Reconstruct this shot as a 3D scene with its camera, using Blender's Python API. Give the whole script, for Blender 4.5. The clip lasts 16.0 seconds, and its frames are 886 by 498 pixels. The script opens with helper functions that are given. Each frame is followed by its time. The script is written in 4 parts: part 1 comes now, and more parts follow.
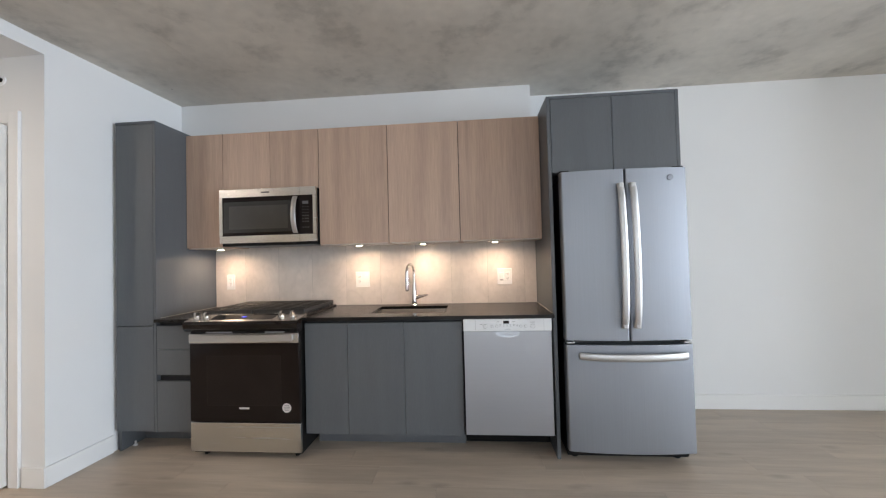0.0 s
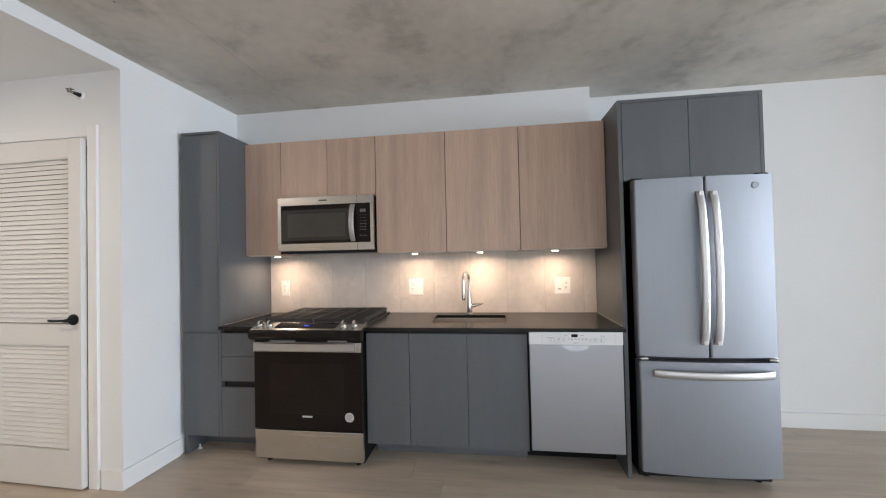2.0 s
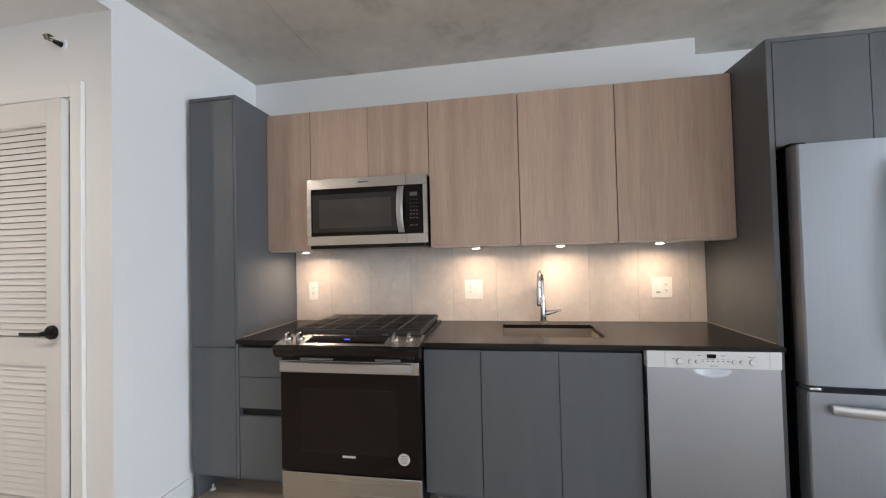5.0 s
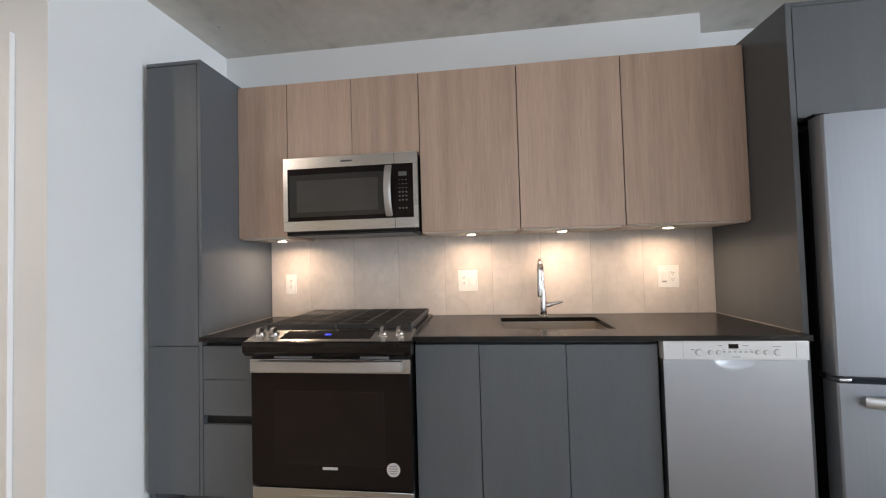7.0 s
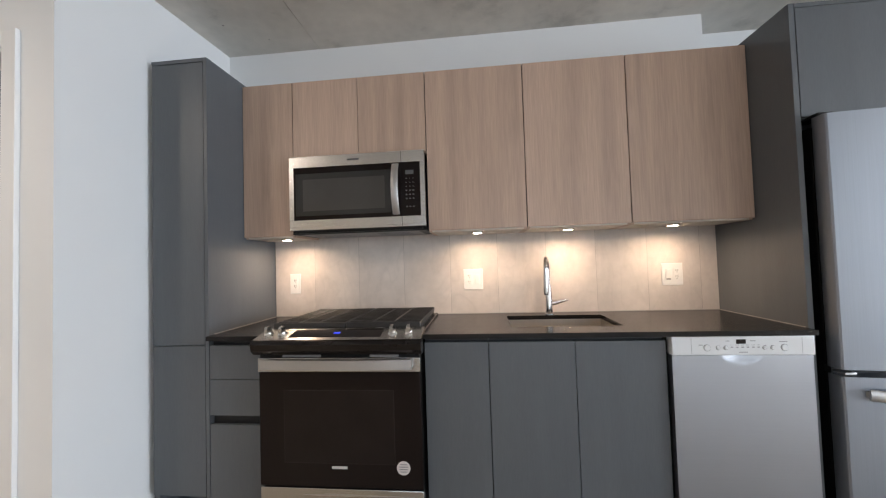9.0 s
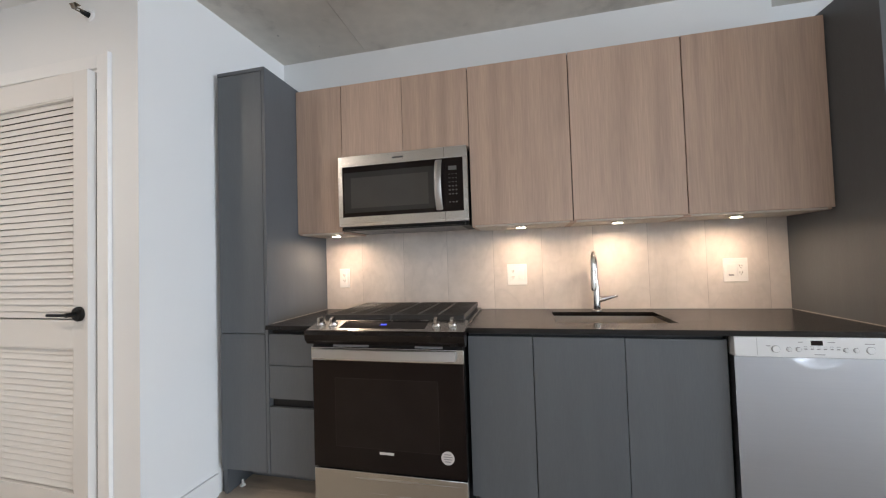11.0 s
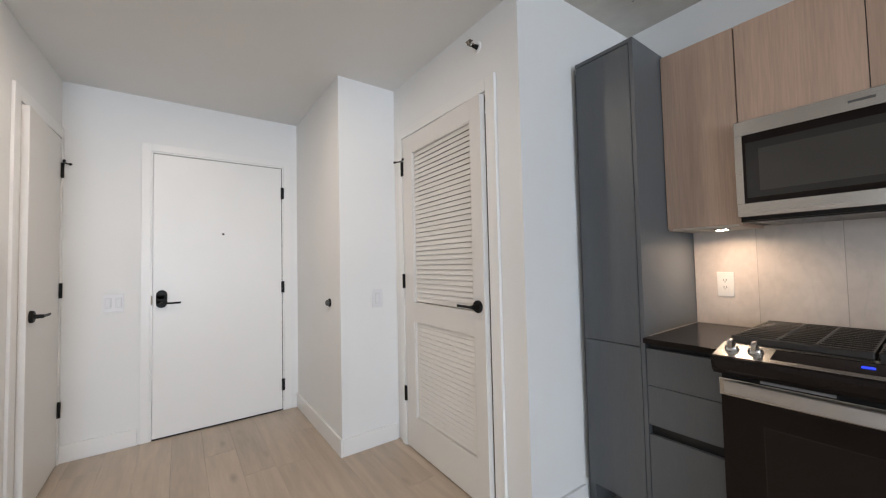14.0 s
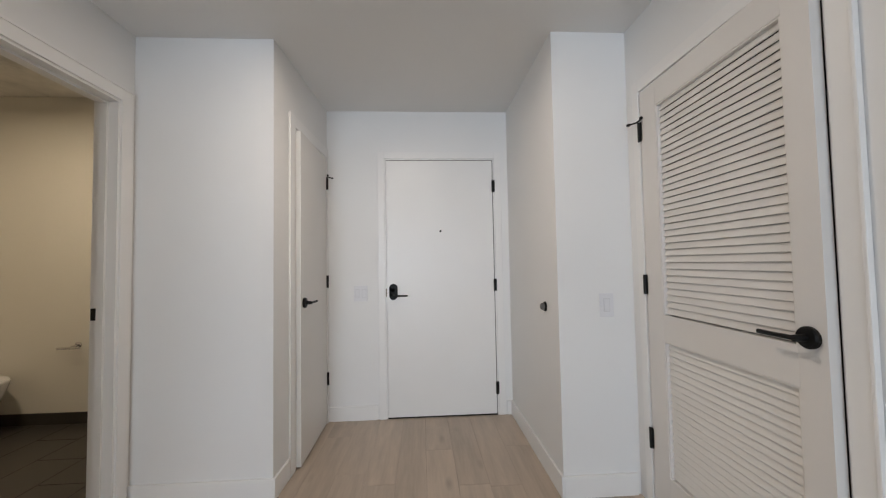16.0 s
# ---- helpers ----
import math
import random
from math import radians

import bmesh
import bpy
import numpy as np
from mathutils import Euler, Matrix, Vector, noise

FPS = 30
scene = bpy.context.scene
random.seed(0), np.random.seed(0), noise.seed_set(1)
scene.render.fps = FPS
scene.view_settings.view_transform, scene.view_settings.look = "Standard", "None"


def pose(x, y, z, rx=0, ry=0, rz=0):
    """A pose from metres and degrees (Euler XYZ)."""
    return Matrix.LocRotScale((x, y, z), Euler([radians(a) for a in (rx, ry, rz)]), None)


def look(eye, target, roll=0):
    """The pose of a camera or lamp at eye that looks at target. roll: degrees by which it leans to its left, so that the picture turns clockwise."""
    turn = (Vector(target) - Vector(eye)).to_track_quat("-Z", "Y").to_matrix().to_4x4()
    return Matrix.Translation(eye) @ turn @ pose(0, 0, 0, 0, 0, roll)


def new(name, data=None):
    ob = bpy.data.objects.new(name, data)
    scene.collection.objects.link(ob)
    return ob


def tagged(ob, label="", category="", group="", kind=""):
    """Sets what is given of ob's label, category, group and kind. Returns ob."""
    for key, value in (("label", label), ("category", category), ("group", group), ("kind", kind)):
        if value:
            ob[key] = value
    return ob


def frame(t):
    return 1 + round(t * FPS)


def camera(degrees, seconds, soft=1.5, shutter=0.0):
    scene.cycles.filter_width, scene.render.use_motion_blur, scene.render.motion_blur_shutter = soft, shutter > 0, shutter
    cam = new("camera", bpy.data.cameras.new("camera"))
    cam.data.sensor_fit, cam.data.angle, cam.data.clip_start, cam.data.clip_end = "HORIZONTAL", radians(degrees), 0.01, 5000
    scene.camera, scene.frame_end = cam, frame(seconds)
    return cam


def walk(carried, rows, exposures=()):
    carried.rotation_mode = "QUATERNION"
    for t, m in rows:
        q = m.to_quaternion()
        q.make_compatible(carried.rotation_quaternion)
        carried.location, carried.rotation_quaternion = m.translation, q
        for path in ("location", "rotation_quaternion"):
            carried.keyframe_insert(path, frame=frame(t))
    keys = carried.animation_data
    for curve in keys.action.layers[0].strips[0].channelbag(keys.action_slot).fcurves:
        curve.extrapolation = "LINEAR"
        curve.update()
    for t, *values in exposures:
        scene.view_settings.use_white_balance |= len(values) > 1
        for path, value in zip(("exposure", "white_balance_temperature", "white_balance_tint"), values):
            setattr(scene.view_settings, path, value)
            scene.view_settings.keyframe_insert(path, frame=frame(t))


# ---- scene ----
cam = camera(101.3, 16.0, soft=1.2)
PATH = [
    (0, (1.901, -2.94, 1.288), (1.735, -0.948, 1.334), -1.5),
    (0.5, (1.872, -2.952, 1.309), (1.653, -0.965, 1.36), -1.4),
    (1, (1.778, -2.946, 1.34), (1.521, -0.963, 1.382), -1.3),
    (1.5, (1.691, -2.941, 1.37), (1.414, -0.961, 1.41), -1.3),
    (2, (1.614, -2.924, 1.375), (1.344, -0.943, 1.411), -1.3),
    (2.5, (1.531, -2.877, 1.37), (1.247, -0.898, 1.408), -1.3),
    (3, (1.437, -2.762, 1.355), (1.128, -0.786, 1.387), -1.4),
    (3.5, (1.424, -2.643, 1.368), (1.06, -0.676, 1.398), -1.5),
    (4, (1.347, -2.589, 1.364), (0.974, -0.625, 1.405), -1.6),
    (4.5, (1.242, -2.512, 1.362), (0.893, -0.543, 1.402), -1.5),
    (7, (1.098, -2.245, 1.257), (0.87, -0.259, 1.316), -1.6),
    (7.5, (1.058, -2.233, 1.258), (0.845, -0.245, 1.314), -1.7),
    (8, (1.044, -2.233, 1.24), (0.832, -0.245, 1.305), -1.7),
    (8.5, (1.034, -2.243, 1.243), (0.835, -0.254, 1.31), -1.8),
    (11, (1.037, -2.27, 1.226), (0.601, -0.319, 1.287), -1.8),
    (11.5, (0.945, -2.259, 1.252), (0.26, -0.381, 1.315), -1.4),
    (12, (0.849, -2.257, 1.298), (0.068, -0.417, 1.362), -1.4),
    (12.5, (0.789, -2.272, 1.27), (-0.046, -0.456, 1.344), -1.4),
    (13, (0.696, -2.298, 1.277), (-0.224, -0.524, 1.346), -1.5),
    (13.5, (0.581, -2.317, 1.279), (-0.646, -0.74, 1.341), -1.5),
    (14, (0.513, -2.292, 1.269), (-1.104, -1.118, 1.344), -1.3),
    (14.5, (0.475, -2.252, 1.262), (-1.395, -1.551, 1.36), -1.2),
    (15, (0.397, -2.237, 1.248), (-1.557, -1.822, 1.343), -0.9),
    (15.5, (0.215, -2.191, 1.26), (-1.773, -1.996, 1.344), -0.8),
    (16, (0.086, -2.159, 1.271), (-1.909, -2.043, 1.351), -1.0),
]
walk(cam, [(t, look(eye, target, roll)) for t, eye, target, roll in PATH],
     exposures=[(0.0, 0.18), (3.0, 0.15), (7.0, 0.12), (11.5, 0.17), (12.5, 0.18), (13.0, 0.2), (13.5, 0.12), (14.0, -0.1), (14.5, -0.3), (15.5, -0.4), (16.0, -0.4)])

# ---- light ----
world = bpy.data.worlds.new("sky")
world.use_nodes = True
scene.world = world
wn = world.node_tree.nodes
sky = wn.new("ShaderNodeTexSky")
sky.sky_type, sky.sun_disc = "NISHITA", False
sky.sun_elevation, sky.sun_rotation = radians(40), radians(200)
world.node_tree.links.new(sky.outputs[0], wn["Background"].inputs[0])
wn["Background"].inputs[1].default_value = 0.1


def lamp(name, kind, m, power, colour, size=0.1, size_y=None, spread=180):
    d = bpy.data.lights.new(name, kind)
    d.energy, d.color = power, colour
    if kind == "AREA":
        d.shape = "RECTANGLE" if size_y else "DISK"
        d.size = size
        d.spread = radians(spread)
        if size_y:
            d.size_y = size_y
    ob = new(name, d)
    ob.matrix_world = m
    return ob


DAY = (0.755, 0.86, 1.0)
WARM = (1.0, 0.745, 0.535)
PUCK_Y, PUCK_Z = -0.205, 1.393
# daylight in two living room window openings; the south one is an added fill
lamp("daylight_east", "AREA", look((10.98, -3.75, 1.45), (0, -3.75, 1.45)), 560, DAY, 4.5, 2.1)
lamp("daylight_south", "AREA", look((2.7, -6.98, 1.45), (2.7, 0, 1.45)), 45, DAY, 3.8, 2.1)
PUCKS = (-0.10, 1.025, 1.522, 2.065)
for px in PUCKS:
    lamp("puck_lamp", "AREA", look((px, PUCK_Y, PUCK_Z - 0.0055), (px, PUCK_Y, 0)), 1.95, WARM, 0.044, spread=165)
lamp("hall_lamp", "AREA", look((-1.355, -2.35, 2.556), (-1.355, -2.35, 0)), 17, (1.0, 0.85, 0.72), 0.11)
lamp("bath_lamp", "AREA", look((-2.0, -5.0, 2.63), (-2.0, -5.0, 0)), 22, (1.0, 0.82, 0.60), 0.14)


# ---- materials ----
def rgb(c):
    return (*c, 1.0)


def material(name, colour, rough=0.5, metal=0.0, vary=0.06, scale=6.0, stretch=(1, 1, 1), fine=0.0, fine_scale=200.0,
             bump=0.0, bump_scale=200.0, per_piece=0.0, spec=0.5, rough_vary=0.05, coat=0.0):
    """Principled surface: broad and fine colour variation, bump, and a shift from piece to piece."""
    m = bpy.data.materials.new(name)
    m.use_nodes = True
    nt = m.node_tree
    n, ln = nt.nodes, nt.links
    b = n["Principled BSDF"]
    b.inputs["Metallic"].default_value = metal
    b.inputs["Specular IOR Level"].default_value = spec
    b.inputs["Coat Weight"].default_value = coat
    tc = n.new("ShaderNodeTexCoord")
    mp = n.new("ShaderNodeMapping")
    mp.inputs["Scale"].default_value = stretch
    ln.new(tc.outputs["Object"], mp.inputs["Vector"])
    info = n.new("ShaderNodeObjectInfo")
    shift = n.new("ShaderNodeVectorMath")
    shift.operation = "ADD"
    mul = n.new("ShaderNodeMath")
    mul.operation = "MULTIPLY"
    mul.inputs[1].default_value = 37.0 if per_piece else 0.0
    ln.new(info.outputs["Random"], mul.inputs[0])
    ln.new(mp.outputs[0], shift.inputs[0])
    ln.new(mul.outputs[0], shift.inputs[1])
    big = n.new("ShaderNodeTexNoise")
    big.inputs["Scale"].default_value, big.inputs["Detail"].default_value = scale, 6
    ln.new(shift.outputs[0], big.inputs["Vector"])
    mix = n.new("ShaderNodeMix")
    mix.data_type = "RGBA"
    mix.inputs["A"].default_value = rgb([c * (1 - vary) for c in colour])
    mix.inputs["B"].default_value = rgb([min(1, c * (1 + vary)) for c in colour])
    ramp = n.new("ShaderNodeMapRange")
    ramp.inputs["From Min"].default_value, ramp.inputs["From Max"].default_value = 0.3, 0.7
    ln.new(big.outputs["Fac"], ramp.inputs["Value"])
    ln.new(ramp.outputs[0], mix.inputs["Factor"])
    out = mix.outputs["Result"]
    if fine:
        small = n.new("ShaderNodeTexNoise")
        small.inputs["Scale"].default_value, small.inputs["Detail"].default_value = fine_scale, 4
        ln.new(shift.outputs[0], small.inputs["Vector"])
        r2 = n.new("ShaderNodeMapRange")
        r2.inputs["From Min"].default_value, r2.inputs["From Max"].default_value = 0.3, 0.7
        r2.inputs["To Min"].default_value, r2.inputs["To Max"].default_value = 1 - fine, 1 + fine
        ln.new(small.outputs["Fac"], r2.inputs["Value"])
        hsv = n.new("ShaderNodeHueSaturation")
        ln.new(r2.outputs[0], hsv.inputs["Value"])
        ln.new(out, hsv.inputs["Color"])
        out = hsv.outputs["Color"]
    if per_piece:
        r3 = n.new("ShaderNodeMapRange")
        r3.inputs["To Min"].default_value, r3.inputs["To Max"].default_value = 1 - per_piece, 1 + per_piece
        ln.new(info.outputs["Random"], r3.inputs["Value"])
        hs2 = n.new("ShaderNodeHueSaturation")
        ln.new(r3.outputs[0], hs2.inputs["Value"])
        ln.new(out, hs2.inputs["Color"])
        out = hs2.outputs["Color"]
    ln.new(out, b.inputs["Base Color"])
    rr = n.new("ShaderNodeMapRange")
    rr.inputs["To Min"].default_value, rr.inputs["To Max"].default_value = max(0.02, rough - rough_vary), min(1, rough + rough_vary)
    ln.new(big.outputs["Fac"], rr.inputs["Value"])
    ln.new(rr.outputs[0], b.inputs["Roughness"])
    if bump:
        bn = n.new("ShaderNodeTexNoise")
        bn.inputs["Scale"].default_value, bn.inputs["Detail"].default_value = bump_scale, 3
        ln.new(shift.outputs[0], bn.inputs["Vector"])
        bp = n.new("ShaderNodeBump")
        bp.inputs["Strength"].default_value, bp.inputs["Distance"].default_value = bump, 0.002
        ln.new(bn.outputs["Fac"], bp.inputs["Height"])
        ln.new(bp.outputs[0], b.inputs["Normal"])
    return m


def emitter(name, colour, strength):
    m = bpy.data.materials.new(name)
    m.use_nodes = True
    b = m.node_tree.nodes["Principled BSDF"]
    b.inputs["Base Color"].default_value = rgb(colour)
    b.inputs["Emission Color"].default_value = rgb(colour)
    b.inputs["Emission Strength"].default_value = strength
    return m


def concrete_material():
    """Fair-faced concrete: cloudy grey, stains, and small air holes."""
    m = material("concrete", (0.67, 0.64, 0.585), 0.75, vary=0.18, scale=1.1, fine=0.05, fine_scale=14, bump=0.25, bump_scale=60)
    nt = m.node_tree
    n, ln = nt.nodes, nt.links
    b = n["Principled BSDF"]
    src = b.inputs["Base Color"].links[0].from_socket
    tc = n.new("ShaderNodeTexCoord")
    vor = n.new("ShaderNodeTexVoronoi")
    vor.inputs["Scale"].default_value = 4.0
    ln.new(tc.outputs["Object"], vor.inputs["Vector"])
    hole = n.new("ShaderNodeMapRange")
    hole.inputs["From Min"].default_value, hole.inputs["From Max"].default_value = 0.018, 0.032
    hole.inputs["To Min"].default_value, hole.inputs["To Max"].default_value = 0.45, 1.0
    ln.new(vor.outputs["Distance"], hole.inputs["Value"])
    st = n.new("ShaderNodeTexNoise")
    st.inputs["Scale"].default_value, st.inputs["Detail"].default_value, st.inputs["Roughness"].default_value = 2.2, 10, 0.70
    ln.new(tc.outputs["Object"], st.inputs["Vector"])
    sr = n.new("ShaderNodeMapRange")
    sr.inputs["From Min"].default_value, sr.inputs["From Max"].default_value = 0.32, 0.47
    sr.inputs["To Min"].default_value, sr.inputs["To Max"].default_value = 0.73, 1.0
    ln.new(st.outputs["Fac"], sr.inputs["Value"])
    mu = n.new("ShaderNodeMath")
    mu.operation = "MULTIPLY"
    ln.new(hole.outputs[0], mu.inputs[0])
    ln.new(sr.outputs[0], mu.inputs[1])
    hs = n.new("ShaderNodeHueSaturation")
    ln.new(mu.outputs[0], hs.inputs["Value"])
    ln.new(src, hs.inputs["Color"])
    ln.new(hs.outputs[0], b.inputs["Base Color"])
    return m


def marble_tile_material():
    """Pale greige porcelain with soft darker veins."""
    m = material("porcelain", (0.62, 0.555, 0.505), 0.42, vary=0.12, scale=3.0, fine=0.04, fine_scale=26, per_piece=0.04)
    nt = m.node_tree
    n, ln = nt.nodes, nt.links
    b = n["Principled BSDF"]
    src = b.inputs["Base Color"].links[0].from_socket
    tc = n.new("ShaderNodeTexCoord")
    info = n.new("ShaderNodeObjectInfo")
    add = n.new("ShaderNodeVectorMath")
    add.operation = "MULTIPLY_ADD"
    add.inputs[1].default_value = (1.0, 1.0, 0.42)
    sc = n.new("ShaderNodeMath")
    sc.operation = "MULTIPLY"
    sc.inputs[1].default_value = 23.0
    ln.new(info.outputs["Random"], sc.inputs[0])
    ln.new(tc.outputs["Object"], add.inputs[0])
    ln.new(sc.outputs[0], add.inputs[2])
    nz = n.new("ShaderNodeTexNoise")
    nz.inputs["Scale"].default_value, nz.inputs["Detail"].default_value, nz.inputs["Distortion"].default_value = 4.5, 8, 1.6
    ln.new(add.outputs[0], nz.inputs["Vector"])
    ab = n.new("ShaderNodeMath")
    ab.operation = "SUBTRACT"
    ab.inputs[1].default_value = 0.5
    ln.new(nz.outputs["Fac"], ab.inputs[0])
    a2 = n.new("ShaderNodeMath")
    a2.operation = "ABSOLUTE"
    ln.new(ab.outputs[0], a2.inputs[0])
    vr = n.new("ShaderNodeMapRange")
    vr.inputs["From Min"].default_value, vr.inputs["From Max"].default_value = 0.0, 0.045
    vr.inputs["To Min"].default_value, vr.inputs["To Max"].default_value = 0.95, 1.0
    ln.new(a2.outputs[0], vr.inputs["Value"])
    hs = n.new("ShaderNodeHueSaturation")
    ln.new(vr.outputs[0], hs.inputs["Value"])
    ln.new(src, hs.inputs["Color"])
    ln.new(hs.outputs[0], b.inputs["Base Color"])
    return m


WALL = material("wall_paint", (0.80, 0.80, 0.79), 0.6, vary=0.015, scale=1.5, bump=0.06, bump_scale=350)
TRIM = material("trim_paint", (0.82, 0.815, 0.80), 0.35, vary=0.01, scale=3)
DOORPAINT = material("door_paint", (0.73, 0.71, 0.68), 0.42, vary=0.015, scale=3, bump=0.03, bump_scale=250)
# near-black colour stands for the unlit closet seen through the louvres
CLOSETSHADE = material("closet_shade", (0.07, 0.067, 0.064), 0.7, vary=0.03)
CONCRETE = concrete_material()
def knotty(m):
    """Sparse darker knots, stretched along the board."""
    n, ln = m.node_tree.nodes, m.node_tree.links
    b = n["Principled BSDF"]
    src = b.inputs["Base Color"].links[0].from_socket
    geo = n.new("ShaderNodeNewGeometry")
    mp = n.new("ShaderNodeMapping")
    mp.inputs["Scale"].default_value = (1.5, 4.2, 1.0)
    ln.new(geo.outputs["Position"], mp.inputs["Vector"])
    vor = n.new("ShaderNodeTexVoronoi")
    vor.inputs["Scale"].default_value = 1.3
    ln.new(mp.outputs[0], vor.inputs["Vector"])
    mr = n.new("ShaderNodeMapRange")
    mr.inputs["From Min"].default_value, mr.inputs["From Max"].default_value = 0.02, 0.16
    mr.inputs["To Min"].default_value, mr.inputs["To Max"].default_value = 0.72, 1.0
    ln.new(vor.outputs["Distance"], mr.inputs["Value"])
    hs = n.new("ShaderNodeHueSaturation")
    ln.new(mr.outputs[0], hs.inputs["Value"])
    ln.new(src, hs.inputs["Color"])
    ln.new(hs.outputs[0], b.inputs["Base Color"])
    return m


PLANK = knotty(material("oak_plank", (0.465, 0.382, 0.302), 0.36, vary=0.13, scale=2.0, stretch=(1, 8, 8), fine=0.04, fine_scale=9,
                 bump=0.08, bump_scale=60, per_piece=0.07))
VENEER = material("light_oak_veneer", (0.490, 0.346, 0.262), 0.45, vary=0.12, scale=2.2, stretch=(8, 8, 0.35), fine=0.085, fine_scale=20,
                  bump=0.05, bump_scale=80, per_piece=0.05)
GREY = material("grey_laminate", (0.104, 0.111, 0.118), 0.42, vary=0.05, scale=3, fine=0.045, fine_scale=60, stretch=(5, 5, 0.4), bump=0.03, bump_scale=120)
KICK = material("kick_board", (0.115, 0.12, 0.127), 0.5, vary=0.08)
BLACK = material("black_channel_and_gap", (0.008, 0.008, 0.009), 0.5, vary=0.1)
COUNTER = material("black_quartz", (0.011, 0.009, 0.008), 0.21, spec=0.28, vary=0.08, scale=25, fine=0.08, fine_scale=400)
STEEL = material("brushed_steel", (0.60, 0.585, 0.56), 0.27, 1.0, vary=0.008, scale=2, stretch=(0.6, 0.6, 60), rough_vary=0.012)
FRIDGESTEEL = material("satin_steel", (0.30, 0.315, 0.345), 0.52, 1.0, vary=0.02, scale=2, stretch=(60, 60, 0.6), fine=0.025, fine_scale=6, rough_vary=0.03)
DWSTEEL = material("satin_steel_door", (0.405, 0.415, 0.44), 0.42, 1.0, vary=0.01, scale=2, stretch=(0.6, 0.6, 60), fine=0.012, fine_scale=6, rough_vary=0.03)
SINKSTEEL = material("sink_steel", (0.56, 0.52, 0.47), 0.38, 1.0, vary=0.03, scale=8, fine=0.03, fine_scale=80)
CHROME = material("chrome", (0.66, 0.655, 0.65), 0.09, 1.0, vary=0.01, rough_vary=0.02)
KNOBSTEEL = material("knob_steel", (0.50, 0.485, 0.47), 0.24, 1.0, vary=0.02, rough_vary=0.03)
SATIN = material("satin_handle", (0.54, 0.535, 0.53), 0.42, 1.0, vary=0.015, rough_vary=0.03)
BLACKGLASS = material("black_glass", (0.0115, 0.0078, 0.007), 0.05, vary=0.05, spec=0.2, rough_vary=0.01)
WINDOWGLASS = material("smoked_door_glass", (0.015, 0.0108, 0.0097), 0.08, vary=0.1, spec=0.2, rough_vary=0.02)
WINDOWRIM = material("printed_rim", (0.022, 0.017, 0.016), 0.2, vary=0.05)
MWBORDER = material("smoked_border", (0.034, 0.032, 0.030), 0.10, vary=0.05, rough_vary=0.02)
MWGLASS = material("microwave_screen", (0.060, 0.056, 0.051), 0.10, vary=0.05, rough_vary=0.02)
ENAMEL = material("black_enamel", (0.010, 0.0075, 0.007), 0.16, spec=0.3, vary=0.1, rough_vary=0.04)
IRON = material("cast_iron", (0.030, 0.027, 0.025), 0.42, vary=0.2, scale=40, bump=0.2, bump_scale=300)
MATTEBLACK = material("matte_black", (0.008, 0.0075, 0.007), 0.48, spec=0.2, vary=0.1)
PLASTIC = material("white_plastic", (0.78, 0.765, 0.735), 0.3, vary=0.01)
SWITCHWHITE = material("switch_plastic", (0.73, 0.73, 0.745), 0.35, vary=0.01)
SWITCHEDGE = material("switch_edge", (0.64, 0.64, 0.65), 0.4, vary=0.01)
SILVERPLASTIC = material("silver_plastic", (0.70, 0.70, 0.70), 0.32, 0.15, vary=0.02)
GREYMARK = material("grey_print", (0.26, 0.255, 0.25), 0.5, vary=0.02)
PALEMARK = material("pale_print", (0.60, 0.58, 0.56), 0.4, vary=0.02)
BLUE = emitter("blue_display", (0.03, 0.07, 1.0), 0.7)
BRONZE = material("dark_bronze", (0.16, 0.13, 0.10), 0.35, 1.0, vary=0.1)
STICKER = material("sticker_paper", (0.60, 0.55, 0.53), 0.5, vary=0.03)
DIMMARK = material("dim_print", (0.11, 0.108, 0.105), 0.5, vary=0.02)
PORCELAIN = marble_tile_material()
GROUT = material("pale_grout", (0.36, 0.32, 0.29), 0.8, vary=0.05, scale=20)
SEALANT = material("pale_sealant", (0.36, 0.335, 0.31), 0.6, vary=0.05)
BATHTILE = material("dark_floor_tile", (0.042, 0.036, 0.030), 0.40, vary=0.18, scale=4, fine=0.06, fine_scale=40, per_piece=0.06)
BATHGROUT = material("tile_grout", (0.16, 0.145, 0.125), 0.8, vary=0.08)
CERAMIC = material("white_ceramic", (0.82, 0.81, 0.79), 0.12, vary=0.01)
UNDERCAB = material("pale_melamine", (0.60, 0.54, 0.47), 0.45, vary=0.03)
LED = emitter("led_lens", (1.0, 0.86, 0.62), 25.0)
DOWNLIGHT = emitter("downlight_lens", (1.0, 0.93, 0.82), 9.0)
SUBFLOOR = material("subfloor", (0.10, 0.085, 0.07), 0.8)
GLASS = material("window_glass", (1, 1, 1), 0.0, vary=0.0, rough_vary=0.0)
GLASS.node_tree.nodes["Principled BSDF"].inputs["Transmission Weight"].default_value = 1.0


# ---- mesh helpers ----
def box(bm, x0, x1, y0, y1, z0, z1, bevel=0.0, seg=2):
    vs = [bm.verts.new((x, y, z)) for x in (x0, x1) for y in (y0, y1) for z in (z0, z1)]
    fs = [(0, 1, 3, 2), (4, 6, 7, 5), (0, 4, 5, 1), (2, 3, 7, 6), (0, 2, 6, 4), (1, 5, 7, 3)]
    faces = [bm.faces.new([vs[i] for i in f]) for f in fs]
    if bevel:
        edges = list({e for f in faces for e in f.edges})
        bmesh.ops.bevel(bm, geom=edges, offset=bevel, segments=seg, affect="EDGES", profile=0.5)
    return bm


